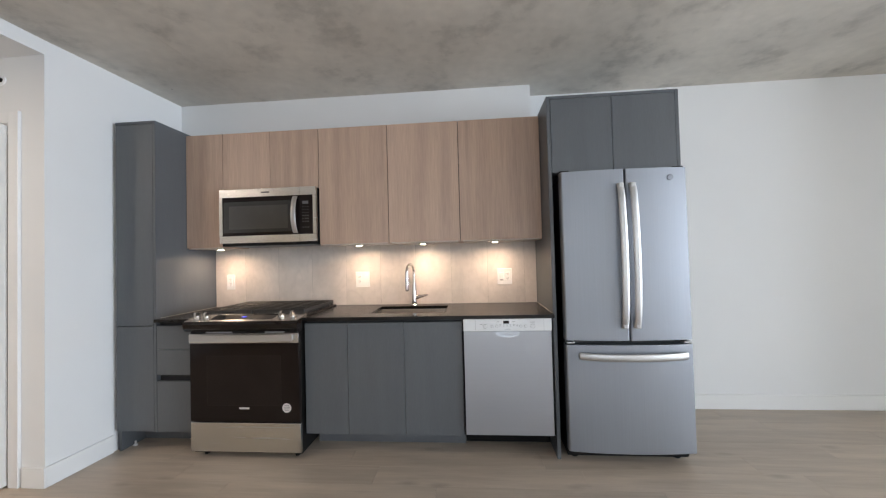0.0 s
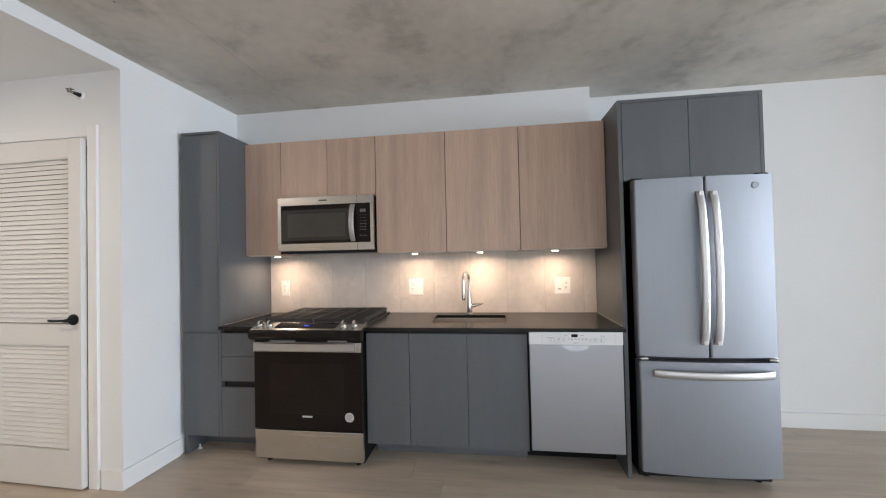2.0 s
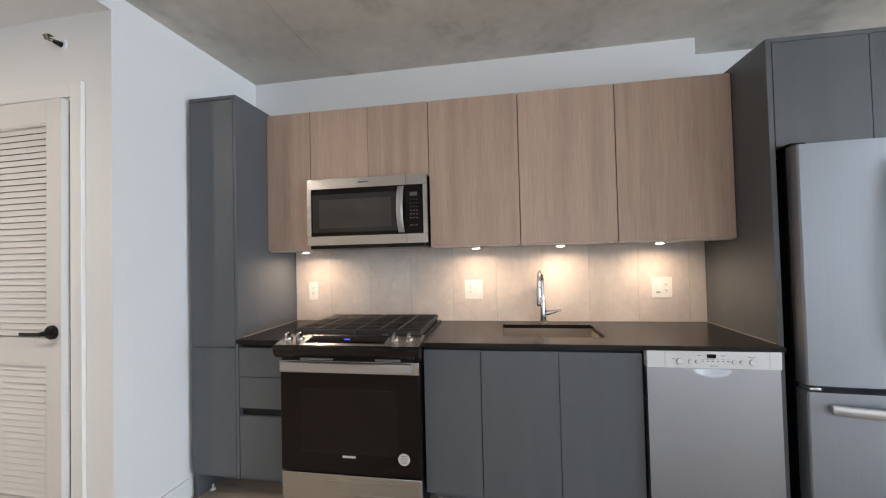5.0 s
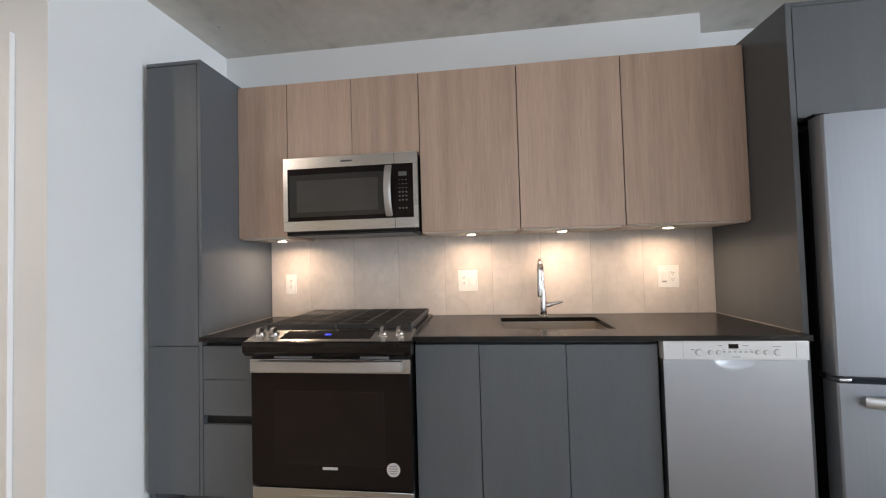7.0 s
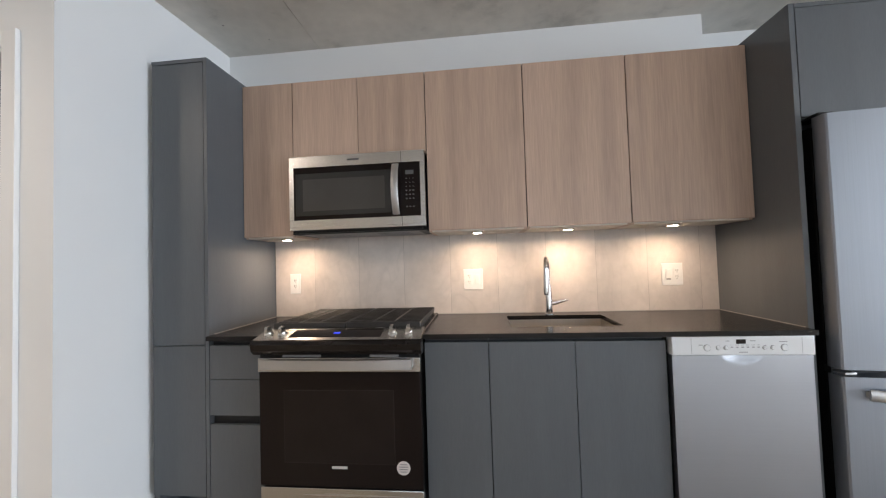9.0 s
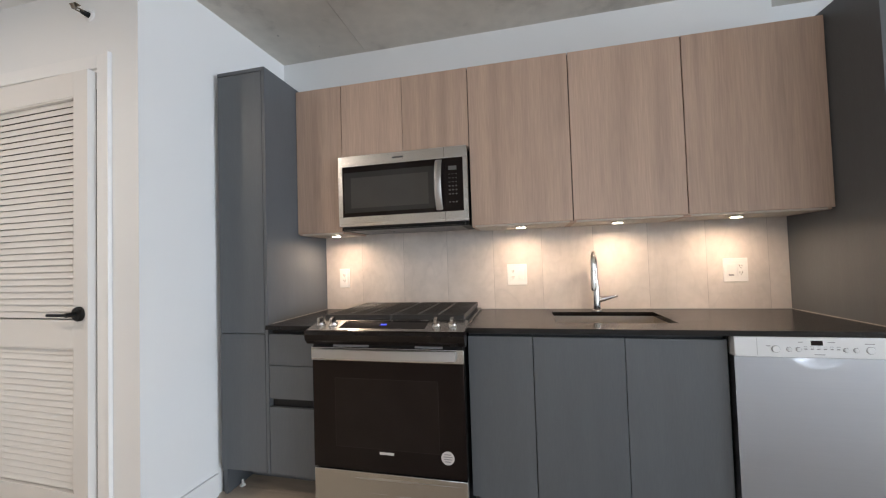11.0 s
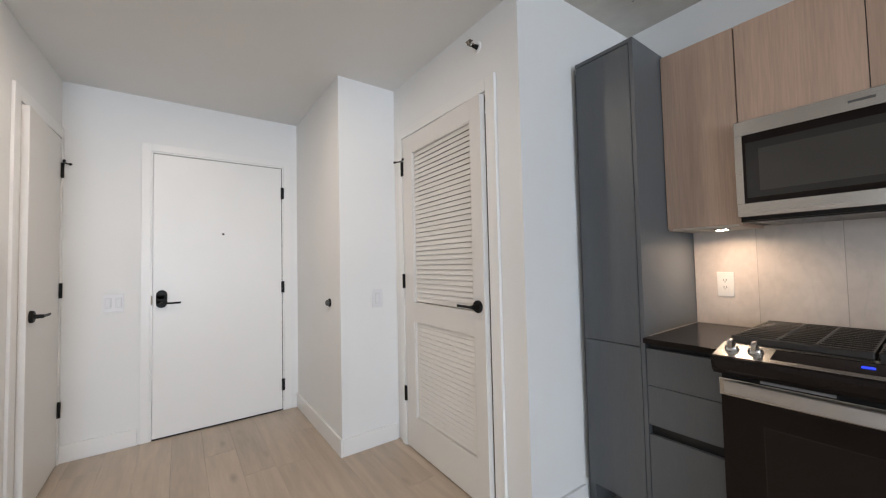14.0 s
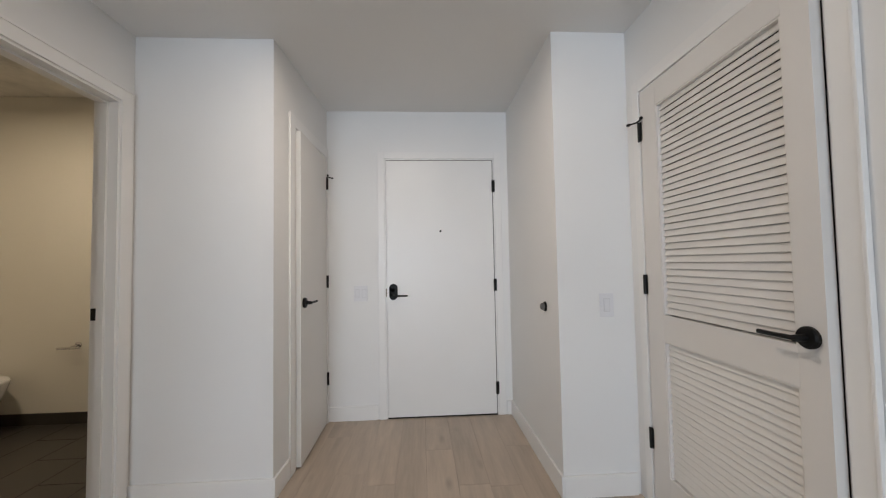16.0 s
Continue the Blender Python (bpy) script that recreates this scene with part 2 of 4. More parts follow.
def ngon_prism(bm, pts, z0, z1, axis="z"):
    """Prism over a plan polygon; axis x or y lays it along that axis instead."""
    def put(p, h):
        return {"z": (p[0], p[1], h), "x": (h, p[0], p[1]), "y": (p[0], h, p[1])}[axis]
    lo = [bm.verts.new(put(p, z0)) for p in pts]
    hi = [bm.verts.new(put(p, z1)) for p in pts]
    bm.faces.new(lo[::-1])
    bm.faces.new(hi)
    for i in range(len(pts)):
        j = (i + 1) % len(pts)
        bm.faces.new((lo[i], lo[j], hi[j], hi[i]))
    bmesh.ops.recalc_face_normals(bm, faces=bm.faces)
    return bm


def cyl(bm, p0, p1, r, r2=None, seg=24):
    p0, p1 = Vector(p0), Vector(p1)
    d = p1 - p0
    m = Matrix.Translation((p0 + p1) / 2) @ d.to_track_quat("Z", "Y").to_matrix().to_4x4()
    bmesh.ops.create_cone(bm, cap_ends=True, segments=seg, radius1=r, radius2=r if r2 is None else r2, depth=d.length, matrix=m)
    return bm


def tube(bm, pts, r, seg=20, flat=None):
    """Round bar swept along points; flat=(a, b) gives an oval section along a fixed side vector."""
    pts = [Vector(p) for p in pts]
    rings = []
    side0 = None
    for i, p in enumerate(pts):
        t = (pts[min(i + 1, len(pts) - 1)] - pts[max(i - 1, 0)]).normalized()
        if side0 is None:
            side0 = t.orthogonal().normalized() if flat is None else Vector(flat[2])
        side = (side0 - t * side0.dot(t)).normalized()
        side0 = side
        up = t.cross(side)
        ring = []
        for k in range(seg):
            a = 2 * math.pi * k / seg
            ra, rb = (r, r) if flat is None else flat[:2]
            ring.append(bm.verts.new(p + side * math.cos(a) * ra + up * math.sin(a) * rb))
        rings.append(ring)
    for a, b in zip(rings, rings[1:]):
        for k in range(seg):
            bm.faces.new((a[k], a[(k + 1) % seg], b[(k + 1) % seg], b[k]))
    bm.faces.new(rings[0][::-1])
    bm.faces.new(rings[-1])
    return bm


def lathe(bm, profile, centre, seg=32, axis="z"):
    """Turned shape from (radius, height) pairs."""
    cx, cy, cz = centre
    rings = []
    for r, h in profile:
        ring = []
        for k in range(seg):
            a = 2 * math.pi * k / seg
            u, v = r * math.cos(a), r * math.sin(a)
            ring.append(bm.verts.new({"z": (cx + u, cy + v, cz + h), "y": (cx + u, cy + h, cz + v), "x": (cx + h, cy + u, cz + v)}[axis]))
        rings.append(ring)
    for a, b in zip(rings, rings[1:]):
        for k in range(seg):
            bm.faces.new((a[k], a[(k + 1) % seg], b[(k + 1) % seg], b[k]))
    bm.faces.new(rings[0][::-1])
    bm.faces.new(rings[-1])
    bmesh.ops.recalc_face_normals(bm, faces=bm.faces)
    return bm


def mesh_of(name, bm, mat, smooth=True):
    me = bpy.data.meshes.new(name)
    bmesh.ops.recalc_face_normals(bm, faces=bm.faces)
    bm.to_mesh(me)
    bm.free()
    if mat:
        me.materials.append(mat)
    if smooth:
        me.polygons.foreach_set("use_smooth", [True] * len(me.polygons))
        me.set_sharp_from_angle(angle=radians(21))
    return me


def part(name, bm, mat, parent=None, label=""):
    ob = new(name, mesh_of(name, bm, mat))
    if parent:
        ob.parent = parent
        base = parent
        chain = []
        while base:
            chain.append(base)
            base = base.parent
        world_m = Matrix.Identity(4)
        for b in reversed(chain):
            world_m = world_m @ b.matrix_parent_inverse @ b.matrix_basis
        ob.matrix_parent_inverse = world_m.inverted()
    return tagged(ob, label)


def thing(name, at, label, category, group="", kind=""):
    ob = new(name)
    ob.empty_display_size = 0.1
    ob.location = at
    ob.matrix_basis = Matrix.Translation(at)
    return tagged(ob, label, category, group, kind)


def bx(*a, **k):
    return box(bmesh.new(), *a, **k)


def structure(name, bm, mat, label="", category=""):
    return tagged(part(name, bm, mat), label, category, kind="structure")


# ---- structure ----
H, HALL_H, DOOR_H = 2.66, 2.572, 2.165
KX = -0.60          # kitchen side wall at the back corner
NIB = (-0.64, -0.985)  # corner where the kitchen side wall ends

structure("wall_kitchen", bx(-0.90, 2.388, 0, 0.30, 0, H), WALL, "smooth white painted wall behind the kitchen cabinets", "wall")
structure("wall_north", bx(2.388, 11.15, 0.215, 0.33, 0, H), WALL, "smooth white painted wall set back beside the refrigerator", "wall")
bm = ngon_prism(bmesh.new(), [(KX, 0), NIB, (-0.76, NIB[1]), (-0.76, 0)], 0, H)
structure("wall_side", bm, WALL, "white painted wall beside the tall grey cabinet", "wall")
# laundry wall with its door opening
LX0, LX1, LY = -1.752, -0.862, -0.985
bm = bx(-1.90, LX0, LY, LY + 0.12, 0, HALL_H)
box(bm, LX1, -0.76, LY, LY + 0.12, 0, HALL_H)
box(bm, LX0, LX1, LY, LY + 0.12, DOOR_H, HALL_H)
structure("wall_laundry", bm, WALL, "white painted wall with the louvred door opening", "wall")
# closet walls, their shade put into the colour
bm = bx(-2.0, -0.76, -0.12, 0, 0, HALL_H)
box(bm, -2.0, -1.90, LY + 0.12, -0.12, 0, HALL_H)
structure("wall_laundry_back", bm, CLOSETSHADE, "back wall of the laundry closet, coloured near-black for its shade", "wall")
BX, BY = -1.88, -1.415
structure("wall_bump", bx(-3.15, BX, BY, LY + 0.12, 0, HALL_H), WALL, "white painted wall projecting beside the entry hall", "wall")
# entry wall
EX, EY0, EY1 = -2.98, -2.468, -1.532
bm = bx(EX - 0.14, EX, -3.744, EY0, 0, HALL_H)
box(bm, EX - 0.14, EX, EY1, BY, 0, HALL_H)
box(bm, EX - 0.14, EX, EY0, EY1, DOOR_H, HALL_H)
structure("wall_entry", bm, WALL, "white painted wall round the apartment entry door", "wall")
# coat closet wall and the block beside it
CX0, CX1, CY = -2.945, -2.275, -2.945
SX, SY = -1.995, -3.745
SKEW = Matrix.Translation((EX, CY, 0)) @ Matrix.Rotation(radians(-2.5), 4, "Z") @ Matrix.Translation((-EX, -CY, 0))
bm = bx(EX - 0.05, CX0, CY - 0.11, CY, 0, HALL_H)
box(bm, CX1, SX, CY - 0.11, CY, 0, HALL_H)
box(bm, CX0, CX1, CY - 0.11, CY, DOOR_H, HALL_H)
bmesh.ops.transform(bm, matrix=SKEW, verts=bm.verts)
structure("wall_closet", bm, WALL, "white painted wall with the flat closet door", "wall")
structure("wall_closet_end", bx(SX - 0.12, SX - 0.004, SY, CY - 0.10, 0, HALL_H), WALL, "white painted end wall of the coat closet", "wall")
# bathroom wall with its opening
WX0, WX1 = -1.90, -1.02
bm = bx(-3.3, WX0, SY - 0.105, SY, 0, HALL_H)
box(bm, WX1, 0.60, SY - 0.105, SY, 0, HALL_H)
box(bm, WX0, WX1, SY - 0.105, SY, DOOR_H, HALL_H)
structure("wall_bathroom", bm, WALL, "white painted wall with the open bathroom doorway", "wall")
BATHWALL = material("bath_paint", (0.72, 0.68, 0.60), 0.55, vary=0.015, scale=1.5, bump=0.05, bump_scale=350)
structure("wall_bath_west", bx(-3.30, -3.15, -6.3, SY - 0.105, 0, 2.75), BATHWALL, "warm off-white bathroom wall", "wall")
structure("wall_bath_south", bx(-3.15, -0.3, -6.42, -6.3, 0, 2.75), BATHWALL, "warm off-white bathroom wall", "wall")
structure("wall_bath_east", bx(-0.3, -0.18, -6.42, SY - 0.105, 0, 2.75), BATHWALL, "warm off-white bathroom wall", "wall")
structure("ceiling_bathroom", bx(-3.3, -0.18, -6.42, SY - 0.105, 2.75, 2.85), CONCRETE, "bare concrete bathroom ceiling", "ceiling")
# living room, closed round the camera
structure("wall_living_west", bx(0.48, 0.60, -7.12, SY - 0.105, 0, H), WALL, "plain white living room wall", "wall")
bm = bx(0.60, 0.80, -7.12, -7.00, 0, H)
box(bm, 4.60, 11.15, -7.12, -7.00, 0, H)
box(bm, 0.80, 4.60, -7.12, -7.00, 0, 0.35)
box(bm, 0.80, 4.60, -7.12, -7.00, 2.50, H)
structure("wall_south", bm, WALL, "plain white wall with a wide window", "wall")
bm = bx(11.00, 11.15, -7.00, -6.00, 0, H)
box(bm, 11.00, 11.15, -1.50, 0.215, 0, H)
box(bm, 11.00, 11.15, -6.00, -1.50, 0, 0.35)
box(bm, 11.00, 11.15, -6.00, -1.50, 2.50, H)
structure("wall_east", bm, WALL, "plain white wall with a wide window", "wall")
# unseen block, added to cut the east daylight on the north wall
structure("wall_return", bx(6.10, 11.00, -1.10, 0.215, 0, H), WALL, "plain white boxed-out wall, unseen, added to shade the north wall", "wall")

# concrete ceiling poured on boards: three bays with thin fins at the joints
bm = bx(-0.76, 0.0335, -7.12, 0.30, H, H + 0.012)
box(bm, 0.0365, 3.4945, -7.12, 0.33, H - 0.0015, H + 0.012)
box(bm, 3.4970, 11.15, -7.12, 0.33, H, H + 0.012)
box(bm, -0.76, 11.15, -7.12, 0.33, H + 0.012, H + 0.2)
structure("ceiling", bm, CONCRETE, "bare grey concrete ceiling with board joints and stains", "ceiling")
bm = bx(-3.15, NIB[0], SY, LY, HALL_H, H)
box(bm, -3.15, -0.76, LY, 0, HALL_H, H)
structure("ceiling_hall", bm, WALL, "smooth white dropped ceiling of the entry hall", "ceiling")
structure("ceiling_nook", bx(-0.76, 0.60, -3.86, SY, HALL_H, H), WALL, "white soffit edge", "ceiling")


def window(name, along_y, a0, a1, at, panes):
    th = thing(name, ((at, (a0 + a1) / 2, 0.35) if along_y else ((a0 + a1) / 2, at, 0.35)), "wide white framed window out of view letting in daylight", "window", kind="structure")
    w = (a1 - a0) / panes

    def slab(p0, p1, d0, d1, z0, z1):
        return bx(d0, d1, p0, p1, z0, z1, bevel=0.004) if along_y else bx(p0, p1, d0, d1, z0, z1, bevel=0.004)
    s = 1 if along_y else -1
    d0, d1 = sorted((at + s * 0.06, at + s * 0.11))
    part("window_frame", slab(a0, a1, d0, d1, 0.35, 0.40), MATTEBLACK, th)
    part("window_frame", slab(a0, a1, d0, d1, 2.45, 2.50), MATTEBLACK, th)
    for i in range(panes + 1):
        c = a0 + i * w
        part("mullion", slab(max(a0, c - 0.025), min(a1, c + 0.025), d0, d1, 0.40, 2.45), MATTEBLACK, th)
    for i in range(panes):
        p = part("pane", slab(a0 + i * w + 0.025, a0 + (i + 1) * w - 0.025, (d0 + d1) / 2 - 0.004, (d0 + d1) / 2 + 0.004, 0.40, 2.45), GLASS, th)
        p.visible_shadow = False


window("window_1", True, -6.00, -1.50, 11.00, 3)
# unseen window, added round the south fill lamp
window("window_2", False, 0.80, 4.60, -7.00, 3)


def baseboard(x0, x1, y0, y1):
    structure("baseboard", bx(x0, x1, y0, y1, 0.0, 0.117, bevel=0.003), TRIM, "flat white painted baseboard", "baseboard")


T = 0.014
baseboard(2.44, 6.10, 0.215 - T, 0.215)
bm = ngon_prism(bmesh.new(), [(KX - 0.0245 + 0.0005, -0.60), (NIB[0] + 0.0005, NIB[1]), (NIB[0] + T, NIB[1]), (KX - 0.0245 + T, -0.60)], 0, 0.117)
structure("baseboard", bm, TRIM, "flat white painted baseboard", "baseboard")
baseboard(BX, BX + T, BY, LY - 0.02)
baseboard(EX, BX + T, BY - T, BY)
baseboard(EX, EX + T, -2.95, EY0 - 0.07)
baseboard(EX, EX + T, EY1 + 0.07, BY - T)
baseboard(SX - 0.004, SX - 0.004 + T, SY, CY - 0.040)
bm = bx(CX1 + 0.085, SX + T - 0.004, CY, CY + T, 0.0, 0.117, bevel=0.003)
bmesh.ops.transform(bm, matrix=SKEW, verts=bm.verts)
structure("baseboard", bm, TRIM, "flat white painted baseboard", "baseboard")
baseboard(0.60, 0.60 + T, -7.0, SY - 0.105)
baseboard(LX1 + 0.085, NIB[0] + T, LY - T, LY)
baseboard(WX1 + 0.1, 0.60, SY, SY + T)


# ---- doors ----
def casing(th, axis, a0, a1, face, out, z1, w=0.06, t=0.016, sides=(1, 1)):
    """Flat casing round an opening, its inner step and the jamb lining."""
    def slab(p0, p1, d, z0, z2, b=0.002):
        f0, f1 = sorted((face, face + out * d))
        return bx(p0, p1, f0, f1, z0, z2, bevel=b) if axis == "x" else bx(f0, f1, p0, p1, z0, z2, bevel=b)
    if sides[0]:
        part("casing", slab(a0 - w * sides[0], a0, t, 0, z1 + w), TRIM, th)
    if sides[1]:
        part("casing", slab(a1, a1 + w * sides[1], t, 0, z1 + w), TRIM, th)
    part("head_casing", slab(a0, a1, t, z1, z1 + w), TRIM, th)
    for p0, p1, z0, z2 in ((a0 - 0.001, a0 + 0.012, 0, z1), (a1 - 0.012, a1 + 0.001, 0, z1), (a0 + 0.012, a1 - 0.012, z1 - 0.012, z1)):
        f0, f1 = sorted((face + out * 0.004, face - out * 0.118))
        part("jamb", bx(p0, p1, f0, f1, z0, z2) if axis == "x" else bx(f0, f1, p0, p1, z0, z2), TRIM, th)


def lever(th, at, out, along, oval=False):
    """Black lever handle: rose, neck and lever."""
    at, out, along = Vector(at), Vector(out), Vector(along)
    bm = bmesh.new()
    if oval:
        for s in (-0.032, 0.032):
            cyl(bm, at + Vector((0, 0, s + 0.02)), at + Vector((0, 0, s + 0.02)) + out * 0.022, 0.034, seg=28)
        a, b = at + Vector((0, 0, 0.052)), at + Vector((0, 0, -0.012))
        side = out.cross(Vector((0, 0, 1)))
        pts = [a + side * 0.034, a - side * 0.034, b - side * 0.034, b + side * 0.034]
        lo = [bm.verts.new(p) for p in pts]
        hi = [bm.verts.new(p + out * 0.022) for p in pts]
        bm.faces.new(lo), bm.faces.new(hi)
        for i in range(4):
            bm.faces.new((lo[i], lo[(i + 1) % 4], hi[(i + 1) % 4], hi[i]))
    else:
        cyl(bm, at, at + out * 0.010, 0.033, seg=32)
        cyl(bm, at + out * 0.010, at + out * 0.016, 0.033, 0.029, seg=32)
    h = part("door_handle", bm, MATTEBLACK, th, "matte black lever handle")
    base = at - (Vector((0, 0, 0.012)) if oval else Vector())
    cyl_bm = cyl(bmesh.new(), base + out * 0.012, base + out * 0.052, 0.012, 0.010, seg=20)
    part("neck", cyl_bm, MATTEBLACK, h)
    p = base + out * 0.050
    pts = [p - along * 0.008, p + along * 0.03, p + along * 0.07 + out * 0.004, p + along * 0.118 + out * 0.001]
    part("lever", tube(bmesh.new(), pts, 0.008, seg=22, flat=(0.0052, 0.0072, tuple(out))), MATTEBLACK, h)


def hinge(th, at, out, axis, stop=False):
    """Black butt hinge: knuckle and two leaf edges, with a pin stop on the topmost one."""
    x, y, z = at
    o = Vector(out)
    bm = cyl(bmesh.new(), (x + o.x * 0.006, y + o.y * 0.006, z - 0.05), (x + o.x * 0.006, y + o.y * 0.006, z + 0.05), 0.0085, seg=20)
    w = 0.014
    if axis == "x":
        box(bm, x - w, x + w, min(y, y + o.y * 0.004), max(y, y + o.y * 0.004), z - 0.05, z + 0.05)
    else:
        box(bm, min(x, x + o.x * 0.004), max(x, x + o.x * 0.004), y - w, y + w, z - 0.05, z + 0.05)
    h = part("hinge", bm, MATTEBLACK, th, "matte black hinge")
    if stop:
        side = Vector((1, 0, 0)) if axis == "x" else Vector((0, 1, 0))
        c = Vector(at) + o * 0.012 + Vector((0, 0, 0.056))
        b2 = tube(bmesh.new(), [c - side * 0.045 + o * 0.02, c - side * 0.018, c + side * 0.018, c + side * 0.045 + o * 0.012], 0.0045, seg=10)
        cyl(b2, c - side * 0.045 + o * 0.02, c - side * 0.056 + o * 0.024, 0.008, seg=20)
        cyl(b2, c + side * 0.045 + o * 0.012, c + side * 0.054 + o * 0.014, 0.008, seg=20)
        part("hinge_stop", b2, MATTEBLACK, h, "black hinge pin door stop")


def turned(th, pivot, degrees):
    """Swing a door about its hinge line."""
    px, py = pivot
    for ch in [c for c in th.children if c.get("swings")]:
        ch.matrix_parent_inverse = ch.matrix_parent_inverse @ Matrix.Translation((px, py, 0)) @ Matrix.Rotation(radians(degrees), 4, "Z") @ Matrix.Translation((-px, -py, 0))


# entry door
d1 = thing("door_1", (EX, (EY0 + EY1) / 2, 0), "closed flat white entry door with black lever handle", "door", kind="structure")
casing(d1, "y", EY0, EY1, EX, 1, DOOR_H, w=0.055, t=0.012)
part("leaf", bx(EX - 0.040, EX + 0.006, EY0 + 0.014, EY1 - 0.018, 0.012, DOOR_H - 0.0175, bevel=0.002), TRIM, d1)
part("seal", bx(EX - 0.030, EX - 0.002, EY1 - 0.0178, EY1 - 0.0122, 0.012, DOOR_H - 0.0176), MATTEBLACK, d1, "black seal in the door gap")
part("seal", bx(EX - 0.030, EX - 0.002, EY0 + 0.0145, EY1 - 0.0122, DOOR_H - 0.0173, DOOR_H - 0.0122), MATTEBLACK, d1, "black seal in the door gap")
part("threshold", bx(EX - 0.13, EX + 0.004, EY0 + 0.012, EY1 - 0.012, 0.001, 0.011), MATTEBLACK, d1, "dark door threshold")
lever(d1, (EX + 0.006, -2.400, 1.023), (1, 0, 0), (0, 1, 0), oval=True)
for i, z in enumerate((1.925, 1.085, 0.225)):
    hinge(d1, (EX + 0.008, EY1 - 0.010, z), (1, 0, 0), "y")
bm = lathe(bmesh.new(), [(0.009, 0), (0.009, 0.004), (0.006, 0.005)], (EX + 0.006, -2.0, 1.545), seg=20, axis="x")
part("peephole", bm, MATTEBLACK, d1, "small dark peephole")
part("latch_plate", bx(EX + 0.001, EX + 0.0075, EY0 + 0.004, EY0 + 0.013, 1.00, 1.07), BRONZE, d1, "dark metal latch plate")

# coat closet door, a little ajar
d2 = thing("door_2", ((CX0 + CX1) / 2, CY, 0), "flat white closet door slightly ajar in the hall", "door", kind="structure")
casing(d2, "x", CX0, CX1, CY, 1, DOOR_H, w=0.075, t=0.014, sides=(0.3, 1))
leaf = part("leaf", bx(CX0 + 0.014, CX1 - 0.014, CY - 0.028, CY + 0.010, 0.012, DOOR_H - 0.015, bevel=0.002), DOORPAINT, d2)
before = set(d2.children)
lever(d2, (CX1 - 0.075, CY + 0.010, 1.03), (0, 1, 0), (-1, 0, 0))
leaf["swings"] = 1
for c in set(d2.children) - before:
    c["swings"] = 1
turned(d2, (CX0 + 0.012, CY), 2.8)
for c in d2.children:
    if "swings" in c:
        del c["swings"]
for i, z in enumerate((1.945, 1.14, 0.36)):
    hinge(d2, (CX0 + 0.012, CY + 0.012, z), (0, 1, 0), "x", stop=(i == 0))

d2.matrix_basis = SKEW @ d2.matrix_basis

# louvred laundry door, a little ajar
d3 = thing("door_3", ((LX0 + LX1) / 2, LY, 0), "white louvred closet door with black lever handle", "door", kind="structure")
casing(d3, "x", LX0, LX1, LY, -1, DOOR_H, w=0.062, t=0.016, sides=(0.85, 1))
part("casing_edge", bx(LX1 + 0.058, LX1 + 0.070, LY - 0.019, LY, 0, DOOR_H + 0.07, bevel=0.003), TRIM, d3)
y0, y1 = LY - 0.012, LY + 0.023
x0, x1 = LX0 + 0.014, LX1 - 0.014
S0, S1 = x0 + 0.125, x1 - 0.087
pieces = []
zt = DOOR_H - 0.015
for nm, a in (("stile", (x0, S0, 0.012, zt)), ("stile", (S1, x1, 0.012, zt)), ("rail", (S0, S1, 0.012, 0.235)),
              ("rail", (S0, S1, 0.878, 1.005)), ("rail", (S0, S1, 2.035, zt))):
    pieces.append(part(nm, bx(a[0], a[1], y0, y1, a[2], a[3], bevel=0.0006, seg=1), DOORPAINT, d3))
for z0, z1 in ((0.235, 0.878), (1.005, 2.035)):
    for a in ((S0, S0 + 0.008), (S1 - 0.008, S1)):
        pieces.append(part("bead", bx(a[0], a[1], y0 + 0.003, y1 - 0.003, z0, z1), DOORPAINT, d3))
    pieces.append(part("bead", bx(S0 + 0.008, S1 - 0.008, y0 + 0.003, y1 - 0.003, z1 - 0.007, z1), DOORPAINT, d3))
slat_mesh = None
for z0, z1 in ((0.24, 0.873), (1.01, 2.03)):
    k = round((z1 - z0) / 0.0305)
    for i in range(k):
        zc = z0 + (i + 0.5) * (z1 - z0) / k
        if slat_mesh is None:
            sb = box(bmesh.new(), S0 + 0.006, S1 - 0.006, -0.0155, 0.0155, -0.0023, 0.0023, bevel=0.0007, seg=1)
            slat_mesh = mesh_of("slat", sb, DOORPAINT)
        ob = new("slat", slat_mesh)
        ob.parent = d3
        ob.matrix_parent_inverse = Matrix.Translation((-d3.location.x, -d3.location.y, 0)) @ Matrix.Translation((0, (y0 + y1) / 2 + 0.002, zc)) @ Matrix.Rotation(radians(72.5), 4, "X")
        pieces.append(ob)
before = set(d3.children)
lever(d3, (x1 - 0.049, y0, 1.035), (0, -1, 0), (-1, 0, 0))
pieces += list(set(d3.children) - before)
for ob in pieces:
    if "slat" in ob.name:
        ob.matrix_parent_inverse = (Matrix.Translation(-d3.location) @ Matrix.Translation((LX0 + 0.012, LY, 0)) @ Matrix.Rotation(radians(-2.0), 4, "Z")
                                    @ Matrix.Translation((-LX0 - 0.012, -LY, 0)) @ Matrix.Translation(d3.location) @ ob.matrix_parent_inverse)
    else:
        ob["swings"] = 1
turned(d3, (LX0 + 0.012, LY), -2.0)
for c in d3.children:
    if "swings" in c:
        del c["swings"]
for i, z in enumerate((1.945, 1.145, 0.365)):
    hinge(d3, (LX0 + 0.010, LY - 0.014, z), (0, -1, 0), "x", stop=(i == 0))

